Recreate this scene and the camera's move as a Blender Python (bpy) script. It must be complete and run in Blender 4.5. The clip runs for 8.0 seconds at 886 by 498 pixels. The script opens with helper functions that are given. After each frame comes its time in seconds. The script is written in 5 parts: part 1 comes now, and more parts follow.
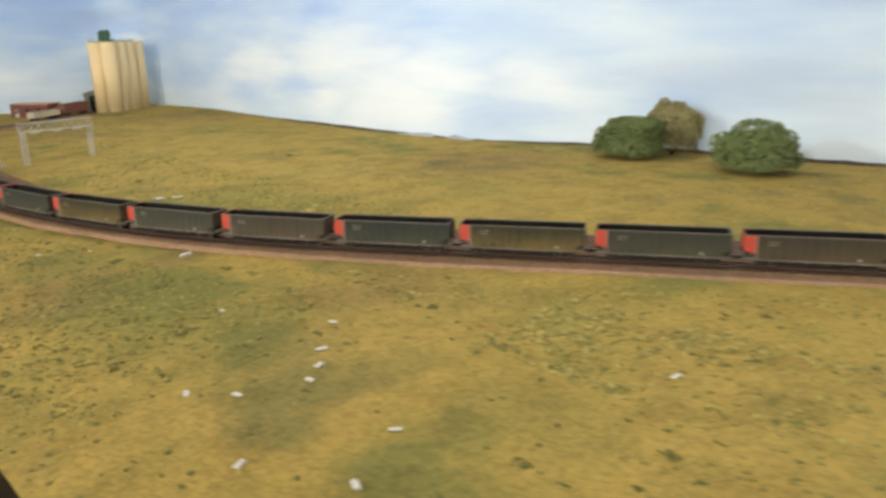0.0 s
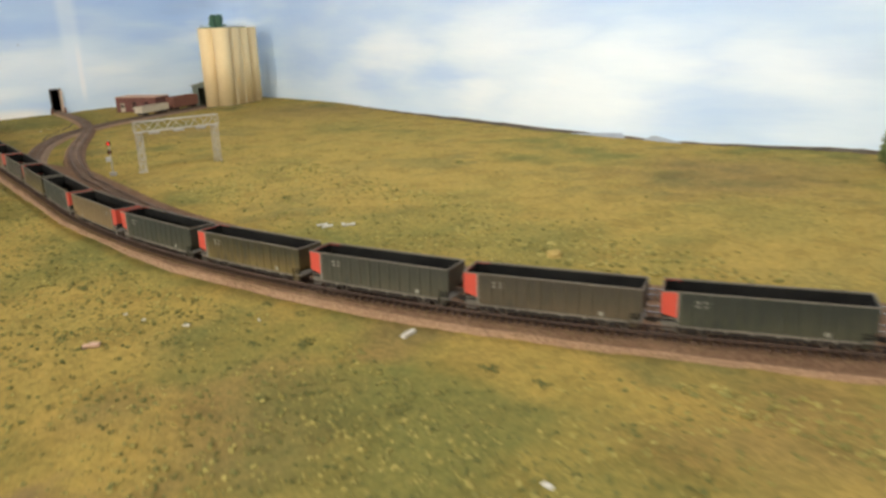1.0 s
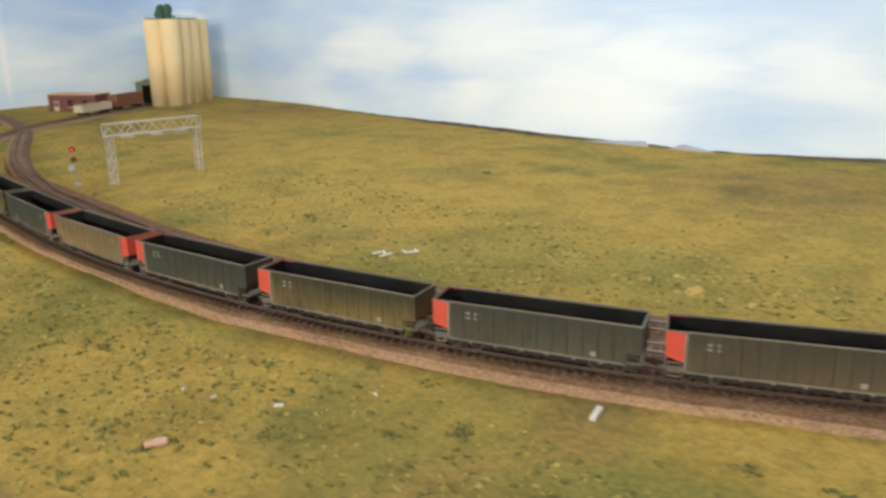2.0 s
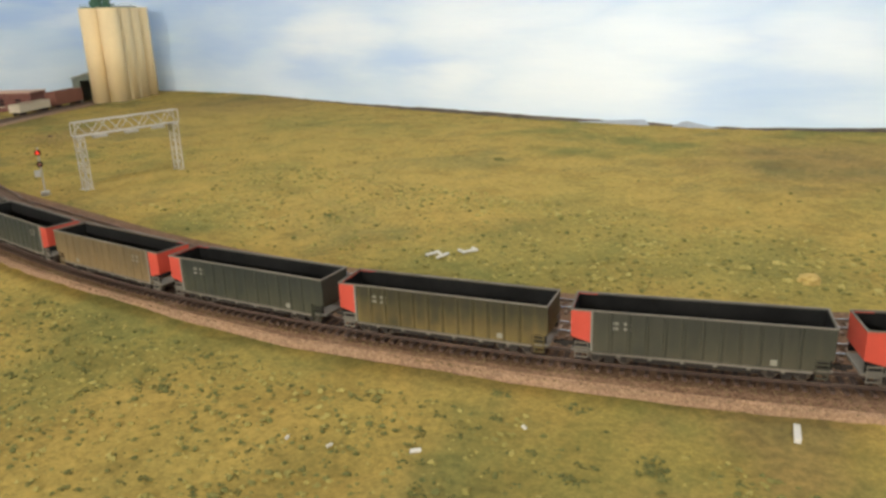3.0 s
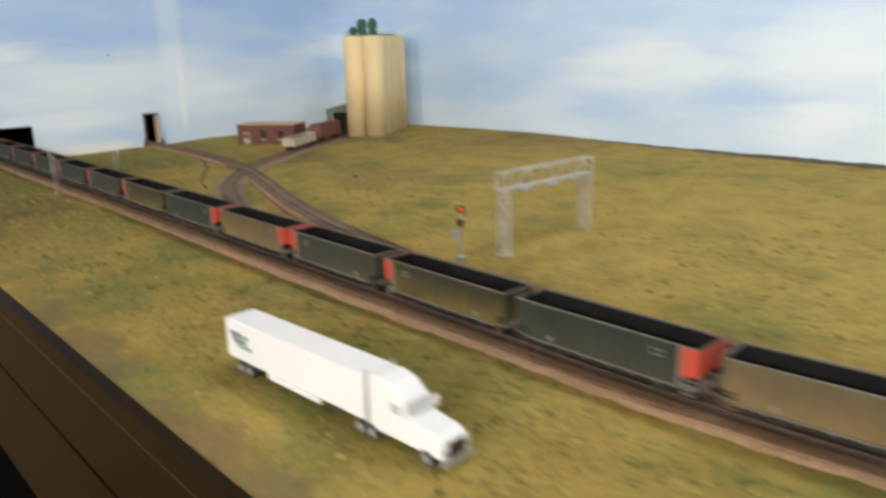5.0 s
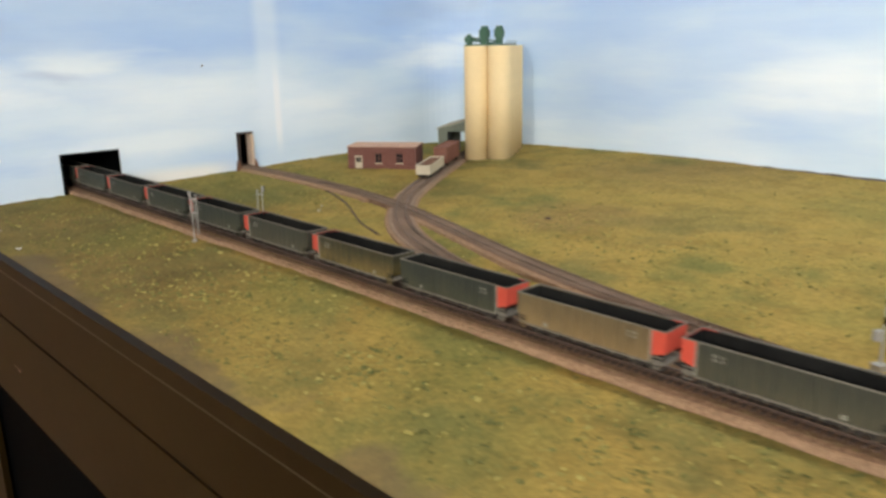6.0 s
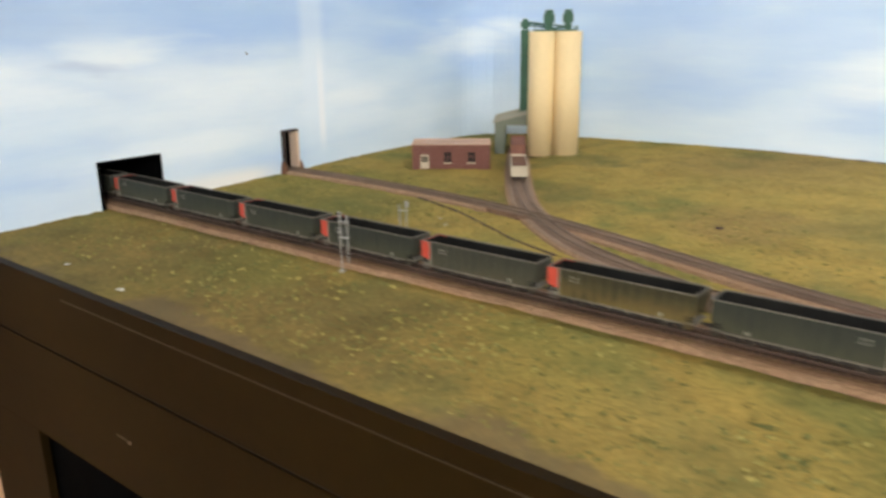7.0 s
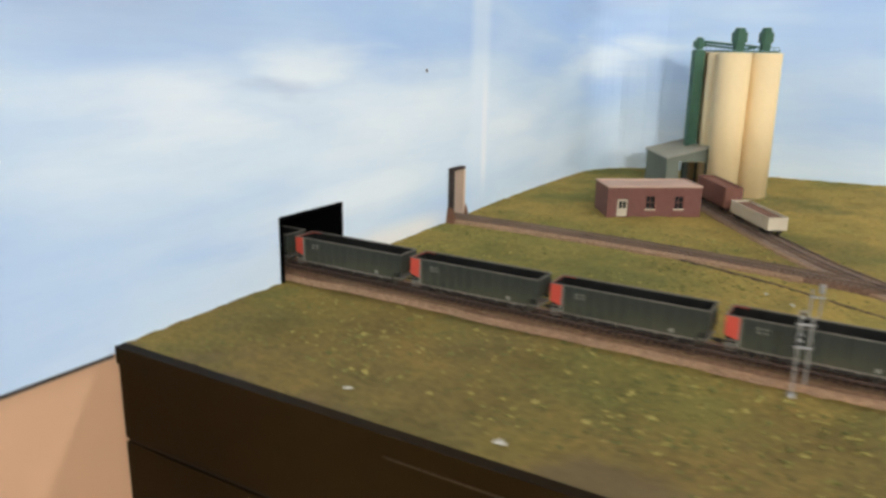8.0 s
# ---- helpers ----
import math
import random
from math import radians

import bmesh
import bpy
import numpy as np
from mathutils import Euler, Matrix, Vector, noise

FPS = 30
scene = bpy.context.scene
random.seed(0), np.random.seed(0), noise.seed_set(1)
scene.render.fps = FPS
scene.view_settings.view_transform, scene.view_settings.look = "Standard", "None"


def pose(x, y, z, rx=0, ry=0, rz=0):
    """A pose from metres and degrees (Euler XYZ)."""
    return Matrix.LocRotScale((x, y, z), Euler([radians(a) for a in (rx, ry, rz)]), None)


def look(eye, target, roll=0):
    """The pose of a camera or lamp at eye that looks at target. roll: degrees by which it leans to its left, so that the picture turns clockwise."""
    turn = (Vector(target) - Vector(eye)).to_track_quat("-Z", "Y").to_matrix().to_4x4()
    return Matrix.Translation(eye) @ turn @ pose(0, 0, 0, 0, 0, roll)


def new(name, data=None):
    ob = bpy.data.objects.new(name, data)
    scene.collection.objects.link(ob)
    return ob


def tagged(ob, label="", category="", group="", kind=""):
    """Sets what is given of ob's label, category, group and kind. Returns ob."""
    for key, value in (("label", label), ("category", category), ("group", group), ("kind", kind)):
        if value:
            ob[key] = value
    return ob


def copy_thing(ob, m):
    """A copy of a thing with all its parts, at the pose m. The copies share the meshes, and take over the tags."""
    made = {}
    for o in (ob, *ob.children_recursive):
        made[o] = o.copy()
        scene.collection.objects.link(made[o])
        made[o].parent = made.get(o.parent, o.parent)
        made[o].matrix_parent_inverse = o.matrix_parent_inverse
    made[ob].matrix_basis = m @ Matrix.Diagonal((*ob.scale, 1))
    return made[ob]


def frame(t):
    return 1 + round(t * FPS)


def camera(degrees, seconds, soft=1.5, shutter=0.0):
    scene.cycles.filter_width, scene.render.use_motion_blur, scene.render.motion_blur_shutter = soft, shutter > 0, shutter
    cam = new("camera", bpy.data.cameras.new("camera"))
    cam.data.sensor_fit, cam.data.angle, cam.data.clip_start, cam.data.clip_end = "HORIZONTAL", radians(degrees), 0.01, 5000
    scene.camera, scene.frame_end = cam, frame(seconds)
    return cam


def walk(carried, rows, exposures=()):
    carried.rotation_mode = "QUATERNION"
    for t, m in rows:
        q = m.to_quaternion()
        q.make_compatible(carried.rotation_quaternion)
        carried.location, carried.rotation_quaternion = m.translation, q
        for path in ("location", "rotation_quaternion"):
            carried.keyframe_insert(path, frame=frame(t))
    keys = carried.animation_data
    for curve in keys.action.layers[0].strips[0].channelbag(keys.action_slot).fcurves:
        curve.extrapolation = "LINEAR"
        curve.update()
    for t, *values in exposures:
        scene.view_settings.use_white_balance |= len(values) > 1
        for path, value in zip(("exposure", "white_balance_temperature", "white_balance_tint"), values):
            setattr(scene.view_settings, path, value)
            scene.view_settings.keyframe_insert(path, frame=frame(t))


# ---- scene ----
cam = camera(60.4, 8.0, soft=2.9, shutter=0.4)
PATH = [
    (0, (1.28, 0.135, 0.302), (-0.117, 1.456, -0.25), -1.5),
    (0.2, (1.199, 0.123, 0.294), (-0.217, 1.417, -0.273), -1.0),
    (0.5, (1.051, 0.146, 0.284), (-0.39, 1.408, -0.294), -0.9),
    (1, (0.777, 0.22, 0.275), (-0.741, 1.393, -0.292), -2.1),
    (1.5, (0.618, 0.249, 0.257), (-0.89, 1.442, -0.29), -2.0),
    (1.7, (0.568, 0.22, 0.262), (-0.885, 1.48, -0.286), -1.2),
    (2.8, (0.331, 0.159, 0.251), (-0.938, 1.591, -0.334), -2.0),
    (3, (0.314, 0.153, 0.248), (-0.919, 1.609, -0.352), -2.1),
    (3.5, (0.268, 0.12, 0.251), (-0.91, 1.612, -0.369), -1.0),
    (4, (0.175, 0.069, 0.251), (-1.05, 1.533, -0.345), -1.1),
    (4.5, (0.005, 0.018, 0.259), (-1.368, 1.362, -0.296), -1.3),
    (5, (-0.256, 0.014, 0.253), (-1.699, 1.3, -0.26), -1.5),
    (5.2, (-0.358, -0.009, 0.265), (-1.843, 1.248, -0.199), -1.8),
    (6.3, (-0.872, -0.124, 0.288), (-2.201, 1.271, -0.248), -1.1),
    (6.5, (-0.951, -0.151, 0.285), (-2.217, 1.298, -0.257), -1.3),
    (7, (-1.191, -0.241, 0.303), (-2.385, 1.262, -0.256), -0.7),
    (7.5, (-1.474, -0.239, 0.288), (-2.759, 1.21, -0.211), -1.3),
    (8, (-1.853, -0.274, 0.292), (-2.854, 1.38, -0.22), 0.9),
]
walk(cam, [(t, look(eye, target, roll)) for t, eye, target, roll in PATH],
     exposures=[(0, 0.10, 6650, 10), (3.5, 0.07, 6560, 10), (5, 0.02, 6330, 10), (6.5, 0.36, 6500, 10), (8, 0.30, 6220, 10)])

# ---------------------------------------------------------------- light
world = bpy.data.worlds.new("world")
world.use_nodes = True
world.node_tree.nodes["Background"].inputs[0].default_value = (0.75, 0.68, 0.58, 1)
world.node_tree.nodes["Background"].inputs[1].default_value = 0.02
scene.world = world
scene.view_settings.exposure = 0.0

LAMP_COLOUR = (0.89, 0.95, 1.0)
LAMPS = [(-1.6, 1.0, 3.6), (-0.4, 1.0, 7.6), (0.9, 1.0, 5.8), (2.1, 1.0, 5.0)]
GLOBES = [(-0.1, -2.4, 138), (1.8, -2.4, 100)]
CEILING = 1.36
for lx, ly, watts in LAMPS:
    lamp = bpy.data.lights.new("ceiling_lamp", "AREA")
    lamp.shape, lamp.size, lamp.size_y = "RECTANGLE", 0.5, 0.16
    lamp.energy, lamp.color = watts, LAMP_COLOUR
    ob = new("ceiling_lamp", lamp)
    ob.location = (lx, ly, CEILING - 0.075)
for lx, ly, watts in GLOBES:
    lamp = bpy.data.lights.new("globe_lamp", "POINT")
    lamp.energy, lamp.color, lamp.shadow_soft_size = watts, LAMP_COLOUR, 0.06
    ob = new("globe_lamp", lamp)
    ob.location = (lx, ly, CEILING - 0.26)


LEFT, BACK, FRONT = -2.540, 1.69, 0.200
NORTH = 2.50


def back_y(x):
    """The backdrop's line in plan: straight behind the elevator, then drawing away."""
    u = np.asarray(x, float) + 0.35
    return BACK + 0.35 * np.where(u < -0.2, 0.0, np.where(u < 0.2, (u + 0.2) ** 2 / 0.8, np.minimum(u, 1.75)))


def bow(x):
    """How far the board's front edge draws back towards its far end."""
    u = np.clip((np.asarray(x, float) + 0.75) / 1.05, 0, 1)
    return 0.038 * u * u * (3 - 2 * u)


# ---------------------------------------------------------------- materials
def material(name, rough=0.8, metal=0.0):
    m = bpy.data.materials.new(name)
    m.use_nodes = True
    b = m.node_tree.nodes["Principled BSDF"]
    b.inputs["Roughness"].default_value = rough
    b.inputs["Metallic"].default_value = metal
    return m, m.node_tree.nodes, m.node_tree.links, b


def noise_node(n, l, vec, scale, detail=4.0, rough=0.6):
    t = n.new("ShaderNodeTexNoise")
    t.inputs["Scale"].default_value = scale
    t.inputs["Detail"].default_value = detail
    t.inputs["Roughness"].default_value = rough
    l.new(vec, t.inputs["Vector"])
    return t.outputs["Fac"]


def ramp(n, l, fac, stops):
    r = n.new("ShaderNodeValToRGB")
    e = r.color_ramp.elements
    while len(e) < len(stops):
        e.new(0.5)
    for el, (p, c) in zip(e, stops):
        el.position, el.color = p, (*c, 1)
    l.new(fac, r.inputs["Fac"])
    return r.outputs["Color"]


def grey_ramp(n, l, fac, a, b):
    return ramp(n, l, fac, [(a, (0, 0, 0)), (b, (1, 1, 1))])


def blend(n, l, fac, a, b, how="MIX"):
    m = n.new("ShaderNodeMix")
    m.data_type, m.blend_type = "RGBA", how
    if isinstance(fac, float):
        m.inputs[0].default_value = fac
    else:
        l.new(fac, m.inputs[0])
    for k, v in ((6, a), (7, b)):
        if isinstance(v, tuple):
            m.inputs[k].default_value = (*v, 1)
        else:
            l.new(v, m.inputs[k])
    return m.outputs[2]


def bumped(n, l, b, height, strength, distance):
    k = n.new("ShaderNodeBump")
    k.inputs["Strength"].default_value = strength
    k.inputs["Distance"].default_value = distance
    l.new(height, k.inputs["Height"])
    l.new(k.outputs["Normal"], b.inputs["Normal"])


def coords(n, l, scale=(1, 1, 1), space="Object", turn=(0, 0, 0)):
    c = n.new("ShaderNodeTexCoord")
    m = n.new("ShaderNodeMapping")
    m.inputs["Scale"].default_value = scale
    m.inputs["Rotation"].default_value = turn
    l.new(c.outputs[space], m.inputs["Vector"])
    return m.outputs["Vector"]


def plain(name, colour, rough=0.7, metal=0.0, vary=0.25, scale=60.0, bump=0.15, gloss=0.3):
    """Painted or moulded surface: two scales of variation and a faint relief."""
    m, n, l, b = material(name, rough, metal)
    v = coords(n, l)
    big = noise_node(n, l, v, scale * 0.2, 3)
    fine = noise_node(n, l, v, scale * 3, 3)
    dark = tuple(c * (1 - vary) for c in colour)
    light = tuple(min(1, c * (1 + vary * 0.6)) for c in colour)
    c1 = ramp(n, l, big, [(0.3, dark), (0.7, light)])
    c2 = blend(n, l, 0.25, c1, ramp(n, l, fine, [(0.3, dark), (0.7, light)]))
    l.new(c2, b.inputs["Base Color"])
    b.inputs["Specular IOR Level"].default_value = gloss
    bumped(n, l, b, fine, bump, 0.0006)
    return m


GREEN_TURF = [(0.52, 0.495, 0.17), (0.28, 0.52, 0.10), (-0.12, 0.78, 0.20), (0.08, 0.90, 0.15), (-0.26, 0.42, 0.10), (0.09, 0.48, 0.13),
              (-2.05, 0.40, 0.15), (-1.18, 0.31, 0.17), (-2.3, 0.80, 0.30), (-1.55, 0.40, 0.12), (-0.75, 0.40, 0.18)]
OCHRE_TURF = [(0.43, 0.30, 0.16), (0.75, 0.72, 0.24), (-0.10, 0.36, 0.16), (-0.55, 0.95, 0.30), (-1.4, 1.3, 0.38), (-1.42, 0.28, 0.15), (-0.2, 1.12, 0.25), (1.1, 0.7, 0.3), (-0.5, 0.30, 0.18), (0.05, 0.92, 0.22), (0.35, 1.15, 0.35), (-0.9, 1.15, 0.3)]
BROWN_TURF = [(0.24, 0.44, 0.13), (0.30, 0.33, 0.07), (0.03, 1.45, 0.24), (-1.6, 1.52, 0.30), (-2.3, 0.23, 0.24), (-1.9, 0.23, 0.20), (-1.55, 0.99, 0.15), (0.57, 0.72, 0.14), (0.20, 0.62, 0.08), (-1.85, 0.30, 0.24), (-2.15, 0.36, 0.16)]

# darker turf at the left, partly weaker light put into the colour
DIMMED_TURF = [(-2.4, 0.33, 0.26), (-2.1, 0.26, 0.26), (-1.75, 0.27, 0.20), (-2.2, 0.62, 0.24), (-1.9, 0.37, 0.14), (-1.45, 0.23, 0.10), (-1.95, 1.0, 0.16)]


def grass_material():
    """Sprinkled turf: broad ochre, green and brown sowings with ragged edges, blotches of a few centimetres, and fibre grain."""
    m, n, l, b = material("scenic_grass", 0.95)
    v = coords(n, l)
    warp = n.new("ShaderNodeTexNoise")
    warp.inputs["Scale"].default_value, warp.inputs["Detail"].default_value = 9.0, 4.0
    l.new(v, warp.inputs["Vector"])
    off = n.new("ShaderNodeVectorMath")
    off.operation = "MULTIPLY_ADD"
    l.new(warp.outputs["Color"], off.inputs[0])
    off.inputs[1].default_value = (0.26, 0.26, 0.0)
    l.new(v, off.inputs[2])
    ragged = off.outputs[0]

    def sown(places):
        total = None
        for x, y, r in places:
            d = n.new("ShaderNodeVectorMath")
            d.operation = "DISTANCE"
            l.new(ragged, d.inputs[0])
            d.inputs[1].default_value = (x + 0.13, y + 0.13, -0.01)
            k = n.new("ShaderNodeMapRange")
            k.interpolation_type = "SMOOTHSTEP"
            k.inputs["From Min"].default_value, k.inputs["From Max"].default_value = r * 0.25, r * 1.15
            k.inputs["To Min"].default_value, k.inputs["To Max"].default_value = 0.52, 0.0
            l.new(d.outputs["Value"], k.inputs["Value"])
            if total is None:
                total = k.outputs["Result"]
            else:
                q = n.new("ShaderNodeMath")
                q.operation = "MAXIMUM"
                l.new(total, q.inputs[0])
                l.new(k.outputs["Result"], q.inputs[1])
                total = q.outputs[0]
        return total
    a = noise_node(n, l, v, 3.1, 4, 0.6)
    c = noise_node(n, l, v, 14.0, 5, 0.62)
    d = noise_node(n, l, v, 120.0, 4, 0.65)
    e = noise_node(n, l, v, 300.0, 3, 0.7)
    base = ramp(n, l, a, [(0.38, (0.201, 0.183, 0.051)), (0.46, (0.310, 0.234, 0.060)), (0.53, (0.353, 0.248, 0.064)), (0.62, (0.221, 0.184, 0.056))])
    base = blend(n, l, sown(BROWN_TURF), base, (0.206, 0.139, 0.058))
    base = blend(n, l, sown(OCHRE_TURF), base, (0.373, 0.269, 0.070))
    base = blend(n, l, sown(DIMMED_TURF), base, (0.152, 0.119, 0.039))
    base = blend(n, l, sown(GREEN_TURF), base, (0.166, 0.173, 0.047))
    blotch = ramp(n, l, c, [(0.36, (0.55, 0.52, 0.50)), (0.50, (1.0, 1.0, 1.0)), (0.64, (1.30, 1.22, 1.15))])
    base = blend(n, l, 0.34, base, blotch, "MULTIPLY")
    speck = ramp(n, l, d, [(0.36, (0.48, 0.52, 0.55)), (0.50, (1.0, 1.0, 1.0)), (0.64, (1.45, 1.35, 1.3))])
    base = blend(n, l, 0.36, base, speck, "MULTIPLY")
    fine = ramp(n, l, e, [(0.38, (0.72, 0.74, 0.75)), (0.62, (1.30, 1.26, 1.3))])
    base = blend(n, l, 0.45, base, fine, "MULTIPLY")
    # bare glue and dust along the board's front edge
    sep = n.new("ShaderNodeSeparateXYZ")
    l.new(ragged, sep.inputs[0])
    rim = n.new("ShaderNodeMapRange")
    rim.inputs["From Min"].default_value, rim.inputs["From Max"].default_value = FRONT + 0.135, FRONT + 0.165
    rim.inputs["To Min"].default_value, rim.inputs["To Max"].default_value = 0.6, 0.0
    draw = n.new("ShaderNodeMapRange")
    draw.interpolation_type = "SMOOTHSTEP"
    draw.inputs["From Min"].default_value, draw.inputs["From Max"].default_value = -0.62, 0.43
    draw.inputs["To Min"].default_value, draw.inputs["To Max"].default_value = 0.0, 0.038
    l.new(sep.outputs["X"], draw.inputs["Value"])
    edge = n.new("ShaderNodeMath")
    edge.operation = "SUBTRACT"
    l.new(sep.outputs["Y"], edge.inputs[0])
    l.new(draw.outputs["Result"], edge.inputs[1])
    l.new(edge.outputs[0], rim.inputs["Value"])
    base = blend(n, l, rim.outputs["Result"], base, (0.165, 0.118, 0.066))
    l.new(base, b.inputs["Base Color"])
    b.inputs["Specular IOR Level"].default_value = 0.1
    bumped(n, l, b, blend(n, l, 0.5, d, e), 0.45, 0.003)
    return m


def ballast_material(name, dark, light):
    m, n, l, b = material(name, 0.95)
    v = coords(n, l)
    a = noise_node(n, l, v, 5.0, 4)
    c = n.new("ShaderNodeTexVoronoi")
    c.inputs["Scale"].default_value = 520.0
    l.new(v, c.inputs["Vector"])
    d = noise_node(n, l, v, 40.0, 4)
    base = ramp(n, l, a, [(0.3, dark), (0.7, light)])
    base = blend(n, l, 0.4, base, ramp(n, l, d, [(0.35, dark), (0.65, light)]))
    tone = n.new("ShaderNodeSeparateColor")
    l.new(c.outputs["Color"], tone.inputs[0])
    grain = ramp(n, l, tone.outputs[0], [(0.0, tuple(x * 0.35 for x in dark)), (0.5, tuple((x + y) / 2 for x, y in zip(dark, light))), (1.0, tuple(min(1, y * 1.7) for y in light))])
    base = blend(n, l, 0.30, base, grain)
    l.new(base, b.inputs["Base Color"])
    b.inputs["Specular IOR Level"].default_value = 0.15
    bumped(n, l, b, c.outputs["Distance"], 0.9, 0.0018)
    return m


BLUE_SKY = [(0.12, 0.05, -0.34), (1.37, 0.38, -0.24), (1.25, 0.28, -0.16), (0.38, 0.06, -0.14), (0.82, 0.34, -0.24),
            (-2.1, 0.30, 0.22), (-1.66, 0.28, 0.26), (-1.48, 0.11, 0.20), (-2.05, 0.12, 0.24), (-1.10, 0.12, 0.17), (-0.10, 0.30, 0.26), (-0.22, 0.06, 0.20), (-1.9, 0.36, 0.28)]
WHITE_SKY = [(0.71, 0.19, -0.30), (0.31, 0.21, -0.20), (0.53, 0.27, -0.16), (0.62, 0.08, -0.20), (1.06, 0.14, -0.18), (1.55, 0.27, -0.16),
             (-2.44, 0.30, 0.12), (-1.38, 0.19, 0.24), (-0.84, 0.22, 0.36), (-0.56, 0.09, 0.32), (-0.40, 0.18, 0.28), (-0.95, 0.08, 0.17), (-0.06, 0.15, 0.26)]
GREY_SKY = [(0.45, 0.16, 0.30), (0.19, 0.34, -0.20), (0.50, 0.242, -0.06), (0.80, 0.40, 0.30), (1.55, 0.40, -0.16)]


def sky_material():
    """Hand-painted sky: blue washes and broad white brushed clouds, paler towards the land."""
    m, n, l, b = material("painted_sky", 0.75)
    v = coords(n, l, (1.0, 1.0, 2.6))
    w = coords(n, l, (1.6, 1.6, 9.0))
    big = noise_node(n, l, v, 1.7, 2.5, 0.45)
    streak = noise_node(n, l, w, 1.7, 2.5, 0.45)
    sep = n.new("ShaderNodeSeparateXYZ")
    tc = n.new("ShaderNodeTexCoord")
    l.new(tc.outputs["Object"], sep.inputs[0])
    up = n.new("ShaderNodeMapRange")
    up.inputs["From Min"].default_value, up.inputs["From Max"].default_value = 0.0, 0.55
    up.inputs["To Min"].default_value, up.inputs["To Max"].default_value = 0.10, -0.12
    l.new(sep.outputs["Z"], up.inputs["Value"])
    mixed = blend(n, l, 0.30, big, streak)
    add = n.new("ShaderNodeMath")
    l.new(mixed, add.inputs[0])
    l.new(up.outputs["Result"], add.inputs[1])
    col = ramp(n, l, add.outputs[0], [(0.31, (0.40, 0.58, 0.88)), (0.44, (0.55, 0.71, 0.92)),
                                      (0.54, (0.67, 0.81, 0.94)), (0.68, (0.80, 0.905, 0.985))])
    warp = n.new("ShaderNodeTexNoise")
    warp.inputs["Scale"].default_value, warp.inputs["Detail"].default_value, warp.inputs["Roughness"].default_value = 3.2, 4.0, 0.55
    l.new(coords(n, l, (0.75, 0.75, 4.2)), warp.inputs["Vector"])
    off = n.new("ShaderNodeVectorMath")
    off.operation = "MULTIPLY_ADD"
    l.new(warp.outputs["Color"], off.inputs[0])
    off.inputs[1].default_value = (0.46, 0.46, 0.44)
    l.new(coords(n, l, (1.0, 1.0, 3.4)), off.inputs[2])

    def brushed(places, most):
        """Soft-edged patches (along the wall, height, reach), negative reach on the side board."""
        total = None
        for a, z, r in places:
            at = (a, float(back_y(a)), z * 3.4) if r > 0 else (LEFT, a, z * 3.4)
            d = n.new("ShaderNodeVectorMath")
            d.operation = "DISTANCE"
            l.new(off.outputs[0], d.inputs[0])
            d.inputs[1].default_value = (at[0] + 0.23, at[1] + 0.23, at[2] + 0.22)
            k = n.new("ShaderNodeMapRange")
            k.interpolation_type = "SMOOTHSTEP"
            k.inputs["From Min"].default_value, k.inputs["From Max"].default_value = 0.0, abs(r) * 1.45
            k.inputs["To Min"].default_value, k.inputs["To Max"].default_value = most, 0.0
            l.new(d.outputs["Value"], k.inputs["Value"])
            if total is None:
                total = k.outputs["Result"]
            else:
                q = n.new("ShaderNodeMath")
                q.operation = "MAXIMUM"
                l.new(total, q.inputs[0])
                l.new(k.outputs["Result"], q.inputs[1])
                total = q.outputs[0]
        return total
    col = blend(n, l, brushed(BLUE_SKY, 0.52), col, (0.40, 0.59, 0.90))
    col = blend(n, l, brushed(WHITE_SKY, 0.85), col, (0.905, 0.970, 1.0))
    col = blend(n, l, brushed(GREY_SKY, 0.5), col, (0.42, 0.52, 0.70))
    brush = noise_node(n, l, coords(n, l, (3, 3, 24)), 6.0, 3)
    col = blend(n, l, 0.05, col, ramp(n, l, brush, [(0.3, (0.45, 0.55, 0.72)), (0.7, (0.9, 0.92, 0.93))]))
    # pale vertical brush drip on the side board
    def band(value, centre, half):
        d = n.new("ShaderNodeMath")
        d.operation = "SUBTRACT"
        l.new(value, d.inputs[0])
        d.inputs[1].default_value = centre
        a = n.new("ShaderNodeMath")
        a.operation = "ABSOLUTE"
        l.new(d.outputs[0], a.inputs[0])
        r = n.new("ShaderNodeMapRange")
        r.interpolation_type = "SMOOTHSTEP"
        r.inputs["From Min"].default_value, r.inputs["From Max"].default_value = half * 0.3, half
        r.inputs["To Min"].default_value, r.inputs["To Max"].default_value = 1.0, 0.0
        l.new(a.outputs[0], r.inputs["Value"])
        return r.outputs["Result"]

    def times(p, q):
        x = n.new("ShaderNodeMath")
        x.operation = "MULTIPLY"
        l.new(p, x.inputs[0])
        l.new(q, x.inputs[1])
        return x.outputs[0]
    west = band(sep.outputs["X"], LEFT, 0.02)
    drip = times(times(band(sep.outputs["Y"], 1.005, 0.014), band(sep.outputs["Z"], 0.14, 0.13)), west)
    wash = times(times(band(sep.outputs["Y"], 0.985, 0.05), band(sep.outputs["Z"], 0.34, 0.42)), west)
    soil = times(times(band(sep.outputs["Y"], 0.72, 0.19), band(sep.outputs["Z"], -0.02, 0.05)), west)
    col = blend(n, l, times(wash, grey_ramp(n, l, big, 0.1, 0.8)), col, (0.83, 0.92, 1.0))
    col = blend(n, l, drip, col, (0.92, 0.96, 1.0))
    col = blend(n, l, soil, col, (0.93, 0.92, 0.89))
    l.new(col, b.inputs["Base Color"])
    bumped(n, l, b, brush, 0.1, 0.001)
    return m


